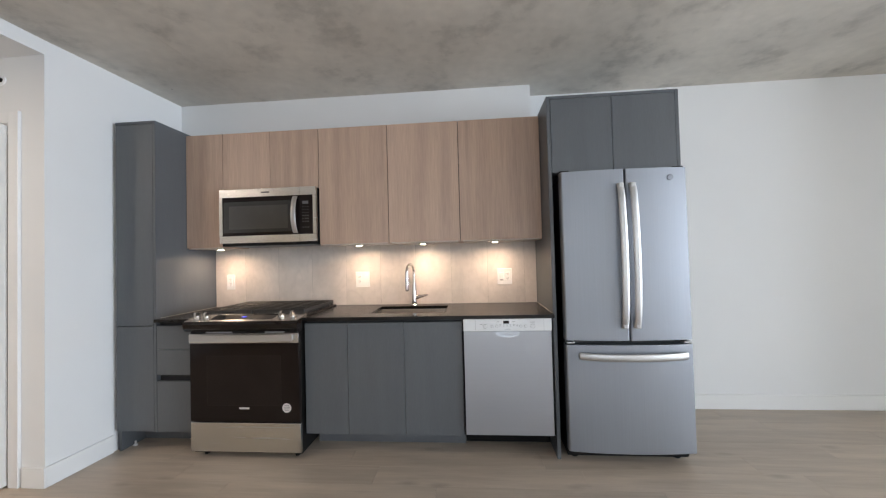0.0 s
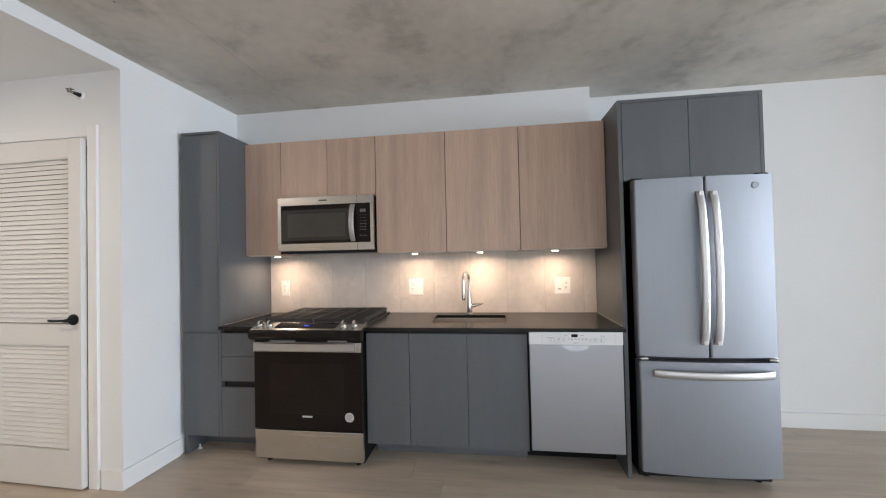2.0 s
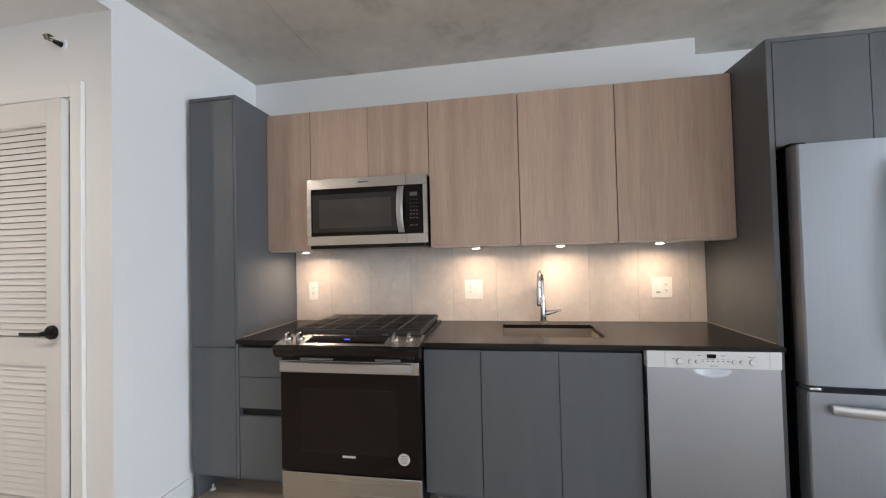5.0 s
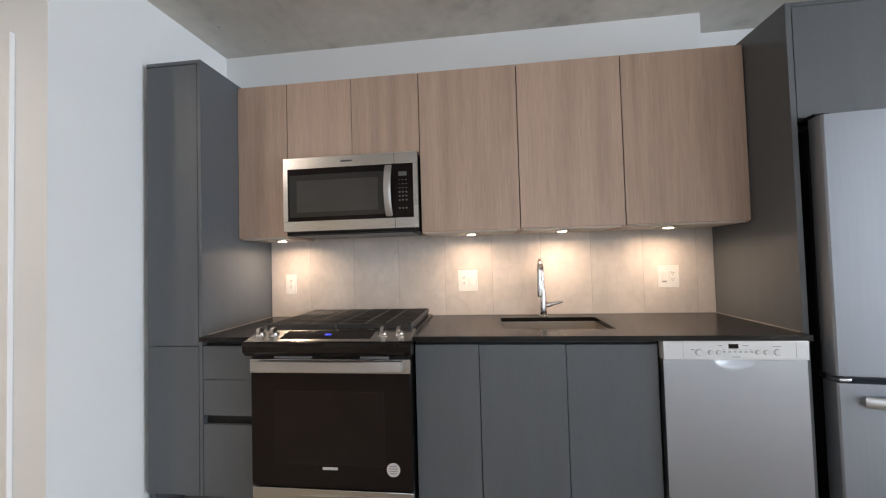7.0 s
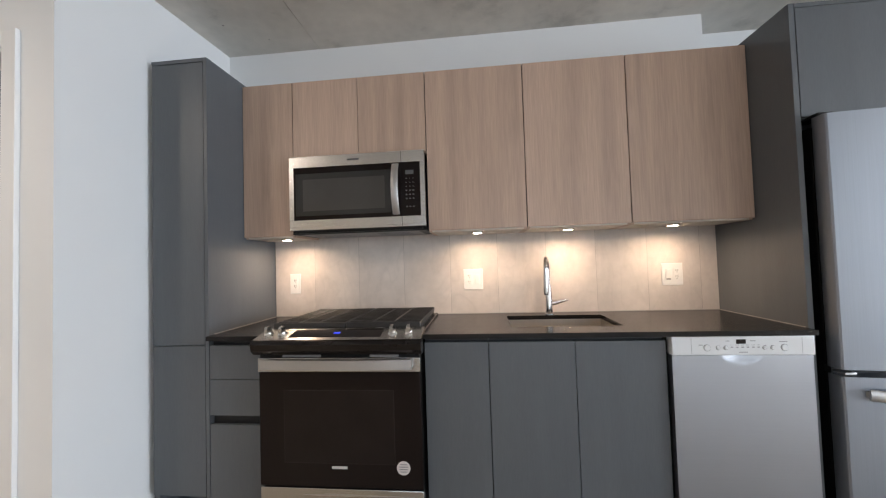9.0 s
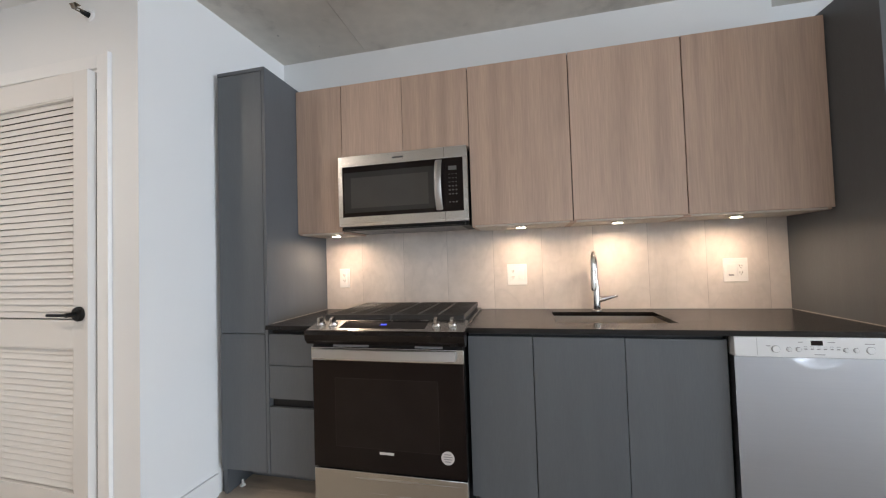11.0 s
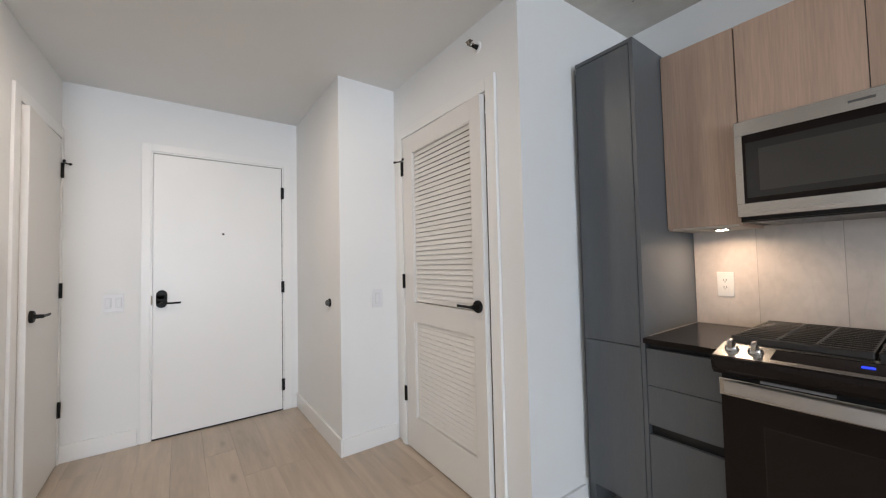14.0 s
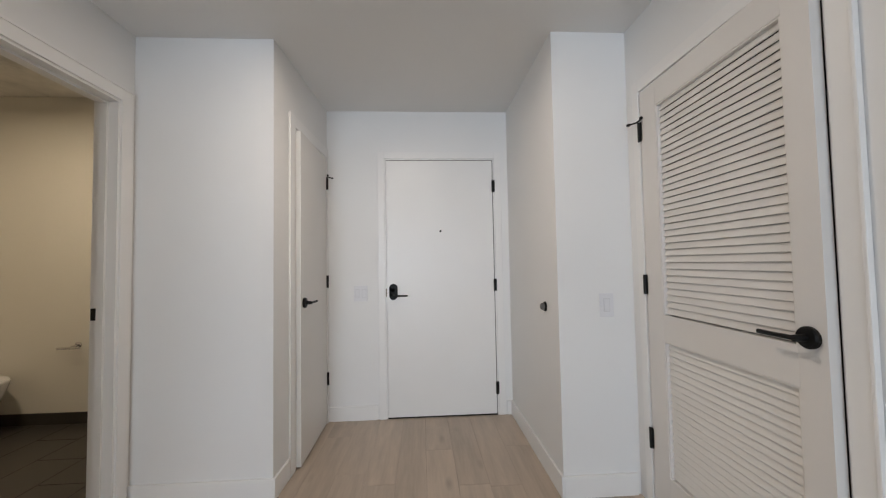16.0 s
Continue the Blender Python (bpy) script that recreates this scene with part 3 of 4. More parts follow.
# bathroom doorway, its door swung away inside
d4 = thing("door_frame_4", ((WX0 + WX1) / 2, SY, 0), "white painted frame of the open bathroom doorway", "door frame", kind="structure")
casing(d4, "x", WX0, WX1, SY, 1, DOOR_H, w=0.07, t=0.016)
for a in ((WX0 - 0.075, WX1 + 0.075, DOOR_H + 0.060, DOOR_H + 0.074),):
    part("casing_edge", bx(a[0], a[1], SY, SY + 0.022, a[2], a[3], bevel=0.002), TRIM, d4)
part("door_stop", bx(WX0 + 0.012, WX0 + 0.024, SY - 0.08, SY - 0.045, 0, DOOR_H - 0.012, bevel=0.001), TRIM, d4)
part("door_stop", bx(WX0 + 0.024, WX1 - 0.012, SY - 0.08, SY - 0.045, DOOR_H - 0.024, DOOR_H - 0.012, bevel=0.001), TRIM, d4)
part("strike_plate", bx(WX0 + 0.011, WX0 + 0.016, SY - 0.112, SY - 0.082, 1.010, 1.072, bevel=0.001), MATTEBLACK, d4, "matte black strike plate")


# ---- kitchen cabinets ----
FY = -0.598      # front of the base and tall doors


def tall_cabinet():
    th = thing("tall_cabinet", (-0.44, 0, 0), "tall dark grey laminate pantry cabinet beside the range", "cabinet")
    x0, x1, top = -0.592, -0.292, 2.297
    bm = bx(x0, x0 + 0.018, FY + 0.02, 0, 0.0, top)
    box(bm, x0 + 0.018, x1 - 0.018, FY + 0.02, 0, 0.14, 0.158)
    box(bm, x0 + 0.018, x1 - 0.018, -0.012, 0, 0.158, top)
    part("body", bm, GREY, th)
    part("side_panel", bx(x1 - 0.018, x1, FY - 0.001, 0, 0.14, top, bevel=0.001), GREY, th)
    part("top_panel", bx(x0, x1 - 0.018, FY - 0.001, 0, top - 0.018, top, bevel=0.001), GREY, th)
    part("door", bx(x0 + 0.002, x1 - 0.021, FY, FY + 0.019, 0.868, top - 0.022, bevel=0.001), GREY, th)
    part("door", bx(x0 + 0.002, x1 - 0.021, FY, FY + 0.019, 0.145, 0.864, bevel=0.001), GREY, th)
    part("filler", bx(x0 - 0.026, x0 - 0.001, FY + 0.035, FY + 0.055, 0.0, top - 0.03), GREY, th)
    part("toe_kick", bx(x0 + 0.018, x1, FY + 0.203, FY + 0.218, 0, 0.139), KICK, th)
    part("levelling_clip", lathe(bmesh.new(), [(0.016, 0.0), (0.014, 0.006), (0.006, 0.010), (0.006, 0.030)], (x0 + 0.040, FY + 0.10, 0), seg=20), PLASTIC, th, "small white levelling clip")


def drawer_cabinet():
    th = thing("drawer_cabinet", (-0.14, 0, 0), "narrow dark grey drawer cabinet between pantry and range", "cabinet")
    x0, x1 = -0.290, -0.003
    bm = bx(x0, x1, FY + 0.03, -0.01, 0.14, 0.888)
    part("body", bm, BLACK, th, "black recessed channels behind the drawer fronts")
    for z0, z1 in ((0.705, 0.866), (0.532, 0.702), (0.145, 0.488)):
        part("drawer", bx(x0 + 0.001, x1, FY, FY + 0.019, z0, z1, bevel=0.001), GREY, th)
    part("toe_kick", bx(x0, x1, FY + 0.203, FY + 0.218, 0, 0.139), KICK, th)


def base_cabinet(x0, x1, doors, label):
    th = thing("base_cabinet", ((x0 + x1) / 2, 0, 0), label, "cabinet", "grey base cabinets")
    bm = bx(x0, x1, FY + 0.03, FY + 0.05, 0.14, 0.888)
    box(bm, x0, x0 + 0.018, FY + 0.05, -0.01, 0.14, 0.70)
    box(bm, x1 - 0.018, x1, FY + 0.05, -0.01, 0.14, 0.70)
    box(bm, x0 + 0.018, x1 - 0.018, FY + 0.05, -0.01, 0.14, 0.158)
    part("body", bm, BLACK, th, "black channel below the worktop")
    w = (x1 - x0) / doors
    for i in range(doors):
        part("door", bx(x0 + i * w + 0.0015, x0 + (i + 1) * w - 0.0015, FY, FY + 0.019, 0.148, 0.872, bevel=0.001), GREY, th)
    part("toe_kick", bx(x0, x1, FY + 0.203, FY + 0.218, 0, 0.139), KICK, th)


def wall_cabinet(x0, x1, doors, z0, label):
    top, front = 2.276, -0.325
    th = thing("wall_cabinet", ((x0 + x1) / 2, 0, z0), label, "wall cabinet", "wood wall cabinets")
    bm = bx(x0, x0 + 0.016, front + 0.02, -0.001, z0 - 0.008, top)
    box(bm, x1 - 0.016, x1, front + 0.02, -0.001, z0 - 0.008, top)
    box(bm, x0 + 0.016, x1 - 0.016, front + 0.02, -0.001, top - 0.016, top)
    box(bm, x0 + 0.016, x1 - 0.016, -0.012, -0.001, z0 + 0.01, top - 0.016)
    part("body", bm, VENEER, th)
    part("bottom", bx(x0 + 0.016, x1 - 0.016, front + 0.02, -0.001, z0 - 0.008, z0 + 0.01), UNDERCAB, th, "pale underside board")
    w = (x1 - x0) / doors
    for i in range(doors):
        part("door", bx(x0 + i * w + 0.0015, x0 + (i + 1) * w - 0.0015, front, front + 0.0185, z0, top, bevel=0.0008), VENEER, th)
    # added black strips give the door gaps their shade
    for i in range(doors + 1):
        gx = min(max(x0 + i * w, x0 + 0.003), x1 - 0.003)
        part("edge_strip", bx(gx - 0.003, gx + 0.003, front + 0.0187, front + 0.0197, z0, top - 0.002), BLACK, th, "black strip added behind the door gap as its shade")


tall_cabinet()
drawer_cabinet()
base_cabinet(0.767, 1.0575, 1, "narrow dark grey handleless base cabinet beside the range")
base_cabinet(1.0585, 1.814, 2, "dark grey handleless double base cabinet below the sink")
wall_cabinet(-0.290, 0.008, 1, 1.408, "narrow light oak veneer wall cabinet beside the pantry")
wall_cabinet(0.010, 0.764, 2, 1.842, "short light oak veneer wall cabinet above the microwave")
wall_cabinet(0.766, 1.287, 1, 1.408, "light oak veneer wall cabinet over the worktop")
wall_cabinet(1.289, 1.810, 1, 1.408, "light oak veneer wall cabinet over the sink")
wall_cabinet(1.812, 2.390, 1, 1.408, "wide light oak veneer wall cabinet beside the refrigerator")

# refrigerator surround
PX0, PX1, PY = 2.394, 2.416, -0.575
th = thing("end_panel", (2.405, 0, 0), "dark grey laminate panel between worktop and refrigerator", "panel")
part("panel", bx(PX0, PX1, PY + 0.0012, -0.001, 0, 2.305), GREY, th)
part("edge_band", bx(PX0, PX1, PY, PY + 0.001, 0, 2.305), GREY, th)
th = thing("bridge_cabinet", (2.81, 0, 1.80), "dark grey cabinet with two doors above the refrigerator", "cabinet")
bm = bx(PX1 + 0.001, 3.182, PY + 0.02, 0.188, 1.805, 2.30)
part("body", bm, GREY, th)
part("side_panel", bx(3.183, 3.203, PY, 0.188, 1.79, 2.305, bevel=0.001), GREY, th)
part("top_panel", bx(PX1 + 0.001, 3.182, PY, PY + 0.019, 2.286, 2.305, bevel=0.001), GREY, th)
mid = 2.797
part("door", bx(PX1 + 0.003, mid - 0.0015, PY - 0.001, PY + 0.018, 1.808, 2.283, bevel=0.001), GREY, th)
part("door", bx(mid + 0.0015, 3.180, PY - 0.001, PY + 0.018, 1.808, 2.283, bevel=0.001), GREY, th)

# worktops
CT, CB, CF = 0.914, 0.892, -0.622
SX0, SX1, SY0, SY1 = 1.175, 1.695, -0.465, -0.125
tagged(part("worktop", bx(-0.291, -0.004, CF, -0.011, CB, CT, bevel=0.0015), COUNTER), "short black quartz worktop beside the range", "worktop")
bm = bx(0.762, SX0, CF, -0.011, CB, CT)
box(bm, SX1, PX0 - 0.001, CF, -0.011, CB, CT)
box(bm, SX0, SX1, CF, SY0, CB, CT)
box(bm, SX0, SX1, SY1, -0.011, CB, CT)
bmesh.ops.remove_doubles(bm, verts=bm.verts, dist=1e-5)
tagged(part("worktop", bm, COUNTER), "black quartz worktop with an undermounted sink cutout", "worktop")
for a, b in ((-0.290, -0.004), (0.762, PX0 - 0.002)):
    structure("trim", bx(a, b, -0.014, -0.0105, CT, CT + 0.004), SEALANT, "thin pale sealant line", "trim")
structure("trim", bx(PX0 - 0.003, PX0 - 0.0005, CF + 0.06, -0.0145, CT, CT + 0.003), SEALANT, "thin pale sealant line", "trim")
structure("trim", bx(-0.2915, -0.289, CF + 0.06, -0.0145, CT, CT + 0.003), SEALANT, "thin pale sealant line", "trim")

# sink
th = thing("sink", (1.435, -0.295, 0.70), "undermounted brushed steel sink in the black worktop", "sink")
a0, a1, b0, b1, zb, zt2 = SX0 - 0.004, SX1 + 0.004, SY0 - 0.004, SY1 + 0.004, 0.715, CB - 0.001
bm = bx(a0, a1, b0, b1, zb - 0.004, zb)
box(bm, a0 - 0.004, a0, b0, b1, zb - 0.004, zt2)
box(bm, a1, a1 + 0.004, b0, b1, zb - 0.004, zt2)
box(bm, a0, a1, b0 - 0.004, b0, zb - 0.004, zt2)
box(bm, a0, a1, b1, b1 + 0.004, zb - 0.004, zt2)
part("bowl", bm, SINKSTEEL, th)
bm = lathe(bmesh.new(), [(0.055, 0.0), (0.055, 0.003), (0.042, 0.004), (0.038, 0.001), (0.0, 0.001)][:4], (1.435, -0.30, zb), seg=28)
part("drain", bm, CHROME, th)

# tap
th = thing("kitchen_tap", (1.425, -0.075, CT), "polished chrome pull-down kitchen tap with side lever", "tap")
bx0, by0 = 1.425, -0.075
bm = lathe(bmesh.new(), [(0.026, 0.0), (0.026, 0.004), (0.021, 0.010), (0.0195, 0.09), (0.017, 0.13), (0.014, 0.17)], (bx0, by0, CT), seg=28)
part("base", bm, CHROME, th)
pts = [(bx0, by0, CT + 0.165), (bx0, by0, CT + 0.235)]
for i in range(13):
    a = math.pi * i / 12
    pts.append((bx0 - 0.017 * (1 - math.cos(a)), by0 - 0.062 * (1 - math.cos(a)), CT + 0.265 + 0.062 * math.sin(a)))
pts.append((bx0 - 0.034, by0 - 0.124, CT + 0.235))
part("spout", tube(bmesh.new(), pts, 0.0110, seg=20), CHROME, th)
bm = lathe(bmesh.new(), [(0.0140, 0.0), (0.0150, 0.01), (0.0145, 0.09), (0.0120, 0.105)], (bx0 - 0.034, by0 - 0.124, CT + 0.130), seg=24)
sp = part("spray_head", bm, CHROME, th)
bm = lathe(bmesh.new(), [(0.012, 0.0), (0.0125, 0.004), (0.009, 0.005)], (bx0 - 0.034, by0 - 0.124, CT + 0.125), seg=24)
part("nozzle", bm, MATTEBLACK, sp, "dark rubber nozzle")
bm = cyl(bmesh.new(), (bx0 + 0.010, by0, CT + 0.062), (bx0 + 0.046, by0 - 0.002, CT + 0.070), 0.0155, seg=20)
cyl(bm, (bx0 + 0.046, by0 - 0.002, CT + 0.070), (bx0 + 0.108, by0 - 0.012, CT + 0.084), 0.013, 0.0055, seg=20)
part("lever", bm, CHROME, th)

# splashback tiles on a grout bed
sb_ = structure("splashback", bx(-0.290, PX0 - 0.001, -0.0094, -0.0005, CT, 1.425), GROUT, "pale stone-look porcelain tile splashback with thin joints", "splashback")
edges = [-0.290, -0.023, 0.268, 0.559, 0.850, 1.140, 1.430, 1.720, 2.010, 2.301, PX0 - 0.001]
for a, b in zip(edges, edges[1:]):
    part("tile", bx(a + 0.0009, b - 0.0009, -0.0102, -0.0055, CT + 0.003, 1.424, bevel=0.0004, seg=1), PORCELAIN, sb_)


def socket(x0, x1, label, layout):
    """Wall plate with a screwless rim; layout lists what sits in it: (kind, centre x)."""
    th = thing("outlet", ((x0 + x1) / 2, -0.01, 1.065), label, "outlet", "splashback outlets")
    z0, z1 = 1.061, 1.188
    part("plate", bx(x0, x1, -0.0155, -0.0095, z0, z1, bevel=0.0025), PLASTIC, th)
    for kind, cx in layout:
        part("insert", bx(cx - 0.0165, cx + 0.0165, -0.0185, -0.0145, z0 + 0.03, z1 - 0.03, bevel=0.001), PLASTIC, th)
        if kind == "duplex":
            for cz in ((z0 + z1) / 2 + 0.018, (z0 + z1) / 2 - 0.018):
                for dx in (-0.0055, 0.0055):
                    part("slot", bx(cx + dx - 0.0015, cx + dx + 0.0015, -0.0190, -0.0180, cz, cz + 0.009), DIMMARK, th)
                part("slot", cyl(bmesh.new(), (cx, -0.0190, cz - 0.006), (cx, -0.0180, cz - 0.006), 0.0024, seg=10), DIMMARK, th)
        elif kind == "switch":
            part("rocker", bx(cx - 0.012, cx + 0.012, -0.0215, -0.0180, z0 + 0.036, z1 - 0.036, bevel=0.0015), PLASTIC, th)
        else:
            part("rocker", bx(cx - 0.012, cx + 0.012, -0.0215, -0.0180, z0 + 0.044, z1 - 0.036, bevel=0.0015), PLASTIC, th)
            part("mark", bx(cx - 0.012, cx + 0.012, -0.0195, -0.0180, z0 + 0.032, z0 + 0.040), GREYMARK, th, "small dark label strip")


socket(-0.190, -0.119, "white single duplex outlet on the splashback", [("duplex", -0.1545)])
socket(0.930, 1.048, "white double plate with outlet and switch", [("duplex", 0.965), ("switch", 1.013)])
socket(2.084, 2.201, "white double plate with labelled switch and outlet", [("label", 2.120), ("duplex", 2.166)])

# under-cabinet puck lights
for px in PUCKS:
    th = thing("puck_light", (px, PUCK_Y, PUCK_Z), "small round warm puck light under the wall cabinet", "light", "under-cabinet lights")
    bm = lathe(bmesh.new(), [(0.031, 0.0068), (0.031, 0.001), (0.029, -0.0005), (0.0245, -0.0005), (0.0245, 0.004)], (px, PUCK_Y, PUCK_Z), seg=32)
    part("ring", bm, STEEL, th)
    bm = lathe(bmesh.new(), [(0.0240, 0.002), (0.0240, -0.0012), (0.019, -0.0030), (0.009, -0.0040)], (px, PUCK_Y, PUCK_Z), seg=28)
    part("lens", bm, LED, th, "glowing warm domed lens")


# ---- microwave ----
def microwave():
    th = thing("microwave", (0.38, 0, 1.43), "over-range steel microwave with black window and keypad", "microwave")
    x0, x1, z0, z1, f = 0.004, 0.757, 1.432, 1.838, -0.365
    part("body", bx(x0 + 0.003, x1 - 0.003, f + 0.030, -0.011, z0 - 0.020, z1 - 0.004, bevel=0.002), MATTEBLACK, th, "black sheet steel case")
    split = 0.632
    part("vent", bx(x0 + 0.02, x1 - 0.02, f + 0.010, f + 0.029, z0 - 0.016, z0 - 0.001), MATTEBLACK, th)
    # door: steel frame round the glass
    bm = bx(x0, x1, f, f + 0.028, z1 - 0.062, z1, bevel=0.002)
    box(bm, x0, x1, f, f + 0.028, z0, z0 + 0.056, bevel=0.002)
    box(bm, x0, x0 + 0.026, f, f + 0.028, z0 + 0.056, z1 - 0.062)
    box(bm, x1 - 0.024, x1, f, f + 0.028, z0 + 0.056, z1 - 0.062)
    dr = part("door", bm, STEEL, th)
    part("glass", bx(x0 + 0.026, split, f + 0.002, f + 0.02, z0 + 0.056, z1 - 0.062, bevel=0.001), BLACKGLASS, dr, "black glass door")
    part("window_border", bx(x0 + 0.036, split - 0.058, f + 0.0014, f + 0.0022, z0 + 0.078, z1 - 0.096), MWBORDER, dr, "smoked border of the window")
    part("screen", bx(x0 + 0.078, split - 0.092, f + 0.0008, f + 0.0015, z0 + 0.104, z1 - 0.128), MWGLASS, dr, "grey mesh window")
    part("joint", bx(split - 0.0008, split + 0.0008, f - 0.0004, f + 0.001, z0, z0 + 0.056), MATTEBLACK, dr)
    part("joint", bx(split - 0.0008, split + 0.0008, f - 0.0004, f + 0.001, z1 - 0.062, z1), MATTEBLACK, dr)
    cp = part("control_panel", bx(split, x1 - 0.024, f + 0.002, f + 0.02, z0 + 0.056, z1 - 0.062, bevel=0.001), BLACKGLASS, th)
    part("display", bx(split + 0.022, split + 0.066, f + 0.0012, f + 0.0024, z1 - 0.128, z1 - 0.106), DIMMARK, cp, "dim grey display")
    for r in range(8):
        if r == 6:
            continue
        for c in range(3):
            zz = z1 - 0.150 - r * 0.0215
            xx = split + 0.026 + c * 0.0185
            part("key", bx(xx - 0.0045, xx + 0.0045, f + 0.0012, f + 0.0024, zz - (0.0012 if r < 3 else 0.0035), zz + (0.0012 if r < 3 else 0.003)), DIMMARK, cp)
    # bowed handle
    pts = []
    for i in range(13):
        u = i / 12
        pts.append((split - 0.030, f - 0.004 - 0.040 * math.sin(math.pi * u) ** 0.7, z0 + 0.066 + u * (z1 - z0 - 0.138)))
    part("handle", tube(bmesh.new(), pts, 0.01, seg=22, flat=(0.0190, 0.005, (1, 0, 0))), SATIN, dr, "bowed satin steel handle")
    part("badge", bx(0.335, 0.400, f - 0.001, f + 0.001, z1 - 0.035, z1 - 0.026, bevel=0.0004), DIMMARK, dr, "small dark badge")
    ub = part("underside", bx(x0 + 0.05, x1 - 0.05, f + 0.05, -0.03, z0 - 0.0235, z0 - 0.0195), GREYMARK, th)
    for c in (0.2, 0.56):
        bm = bmesh.new()
        for i in range(8):
            box(bm, c - 0.09, c + 0.09, f + 0.08 + i * 0.02, f + 0.088 + i * 0.02, z0 - 0.026, z0 - 0.0225)
        part("grease_filter", bm, GREYMARK, ub)


microwave()


# ---- range ----
def knob(x, y, z, th, tilt):
    """Round skirt with a tapering grip across it."""
    put = Matrix.Translation((x, y, z)) @ Matrix.Rotation(tilt, 4, "X")
    bm = lathe(bmesh.new(), [(0.0225, 0.0), (0.0225, 0.004), (0.0200, 0.007), (0.0185, 0.014), (0.0165, 0.016)], (0, 0, 0), seg=28)
    bmesh.ops.transform(bm, matrix=put, verts=bm.verts)
    kb = part("knob", bm, KNOBSTEEL, th, "polished steel control knob")
    g = ngon_prism(bmesh.new(), [(-0.021, 0.012), (0.021, 0.012), (0.017, 0.030), (0.006, 0.040), (-0.010, 0.041), (-0.019, 0.034)], -0.0075, 0.0075, axis="x")
    bmesh.ops.bevel(g, geom=list(g.edges), offset=0.002, segments=2, affect="EDGES", profile=0.5)
    bmesh.ops.transform(g, matrix=put, verts=g.verts)
    part("grip", g, KNOBSTEEL, kb)


def kitchen_range():
    th = thing("range", (0.38, -0.33, 0), "black glass gas range with steel handle and drawer", "range")
    x0, x1 = 0.002, 0.757
    part("body", bx(x0 + 0.004, x1 - 0.004, -0.625, -0.02, 0.03, 0.905), MATTEBLACK, th, "black side panels")
    for fx in (0.06, 0.70):
        for fy in (-0.58, -0.08):
            part("foot", cyl(bmesh.new(), (fx, fy, 0), (fx, fy, 0.032), 0.016, seg=20), MATTEBLACK, th)
    part("drawer", bx(x0, x1, -0.655, -0.626, 0.048, 0.238, bevel=0.003), STEEL, th, "brushed steel storage drawer")
    dr = part("oven_door", bx(x0 + 0.002, x1 - 0.002, -0.660, -0.627, 0.248, 0.822, bevel=0.003), BLACKGLASS, th, "black glass oven door")
    part("oven_window", bx(0.125, 0.632, -0.6612, -0.6595, 0.355, 0.675, bevel=0.0004), WINDOWGLASS, dr, "darker framed oven window")
    for a, b, c, d in ((0.122, 0.125, 0.355, 0.675), (0.632, 0.635, 0.355, 0.675), (0.122, 0.635, 0.675, 0.678), (0.122, 0.635, 0.352, 0.355)):
        part("window_rim", bx(a, b, -0.6610, -0.6596, c, d), WINDOWRIM, dr, "faint printed rim of the oven window")
    part("trim_band", bx(x0, x1, -0.666, -0.655, 0.760, 0.822, bevel=0.002), STEEL, dr, "steel band behind the handle")
    # broad bowed handle
    bm = bmesh.new()
    n = 24
    prof = [(-0.021, 0.000), (-0.0235, 0.004), (-0.021, 0.009), (0.021, 0.009), (0.0235, 0.004), (0.021, 0.0)]
    rings = []
    for i in range(n + 1):
        u = i / n
        x = x0 + 0.022 + u * (x1 - x0 - 0.056)
        bow = 0.018 + 0.016 * math.sin(math.pi * u)
        rings.append([bm.verts.new((x, -0.666 - bow - d, 0.799 + h)) for h, d in prof])
    for a, b in zip(rings, rings[1:]):
        for k in range(len(prof)):
            j = (k + 1) % len(prof)
            bm.faces.new((a[k], b[k], b[j], a[j]))
    bm.faces.new(rings[0]), bm.faces.new(rings[-1][::-1])
    box(bm, x0 + 0.022, x0 + 0.050, -0.690, -0.664, 0.780, 0.816)
    box(bm, x1 - 0.062, x1 - 0.034, -0.690, -0.664, 0.780, 0.816)
    part("handle", bm, SATIN, dr, "broad bowed steel handle")
    for a, b in ((0.12, 0.30), (0.53, 0.66)):
        part("vent_slot", bx(a, b, -0.664, -0.655, 0.826, 0.834), GREYMARK, th)
    part("badge", bx(0.345, 0.415, -0.6618, -0.6598, 0.330, 0.341, bevel=0.0004), PALEMARK, dr, "small pale badge")
    bm = cyl(bmesh.new(), (0.670, -0.6615, 0.340), (0.670, -0.6598, 0.340), 0.030, seg=36)
    st = part("sticker", bm, STICKER, dr, "round white product sticker")
    for i, w in enumerate((0.030, 0.040, 0.036, 0.028)):
        zz = 0.356 - i * 0.0105
        part("print", bx(0.670 - w / 2, 0.670 + w / 2, -0.6622, -0.6614, zz - 0.002, zz + 0.002), GREYMARK, st)
    # bulging fascia under the controls
    prof = [(-0.640, 0.842), (-0.684, 0.842), (-0.702, 0.862), (-0.708, 0.890), (-0.703, 0.905), (-0.690, 0.910), (-0.640, 0.910)]
    bm = ngon_prism(bmesh.new(), prof, x0 - 0.010, x1 + 0.012, axis="x")
    part("fascia", bm, ENAMEL, th, "glossy black curved fascia")
    part("neck", bx(x0 + 0.006, x1 - 0.006, -0.655, -0.628, 0.822, 0.842), MATTEBLACK, th)
    # sloped control strip
    y0, z0, y1, z1 = -0.692, 0.910, -0.560, 0.938
    tilt = math.atan2(z1 - z0, y1 - y0)
    bm = ngon_prism(bmesh.new(), [(y0, z0), (y1, z1), (y1, z1 - 0.03), (y0, z0 - 0.006)], x0 - 0.008, x1 + 0.010, axis="x")
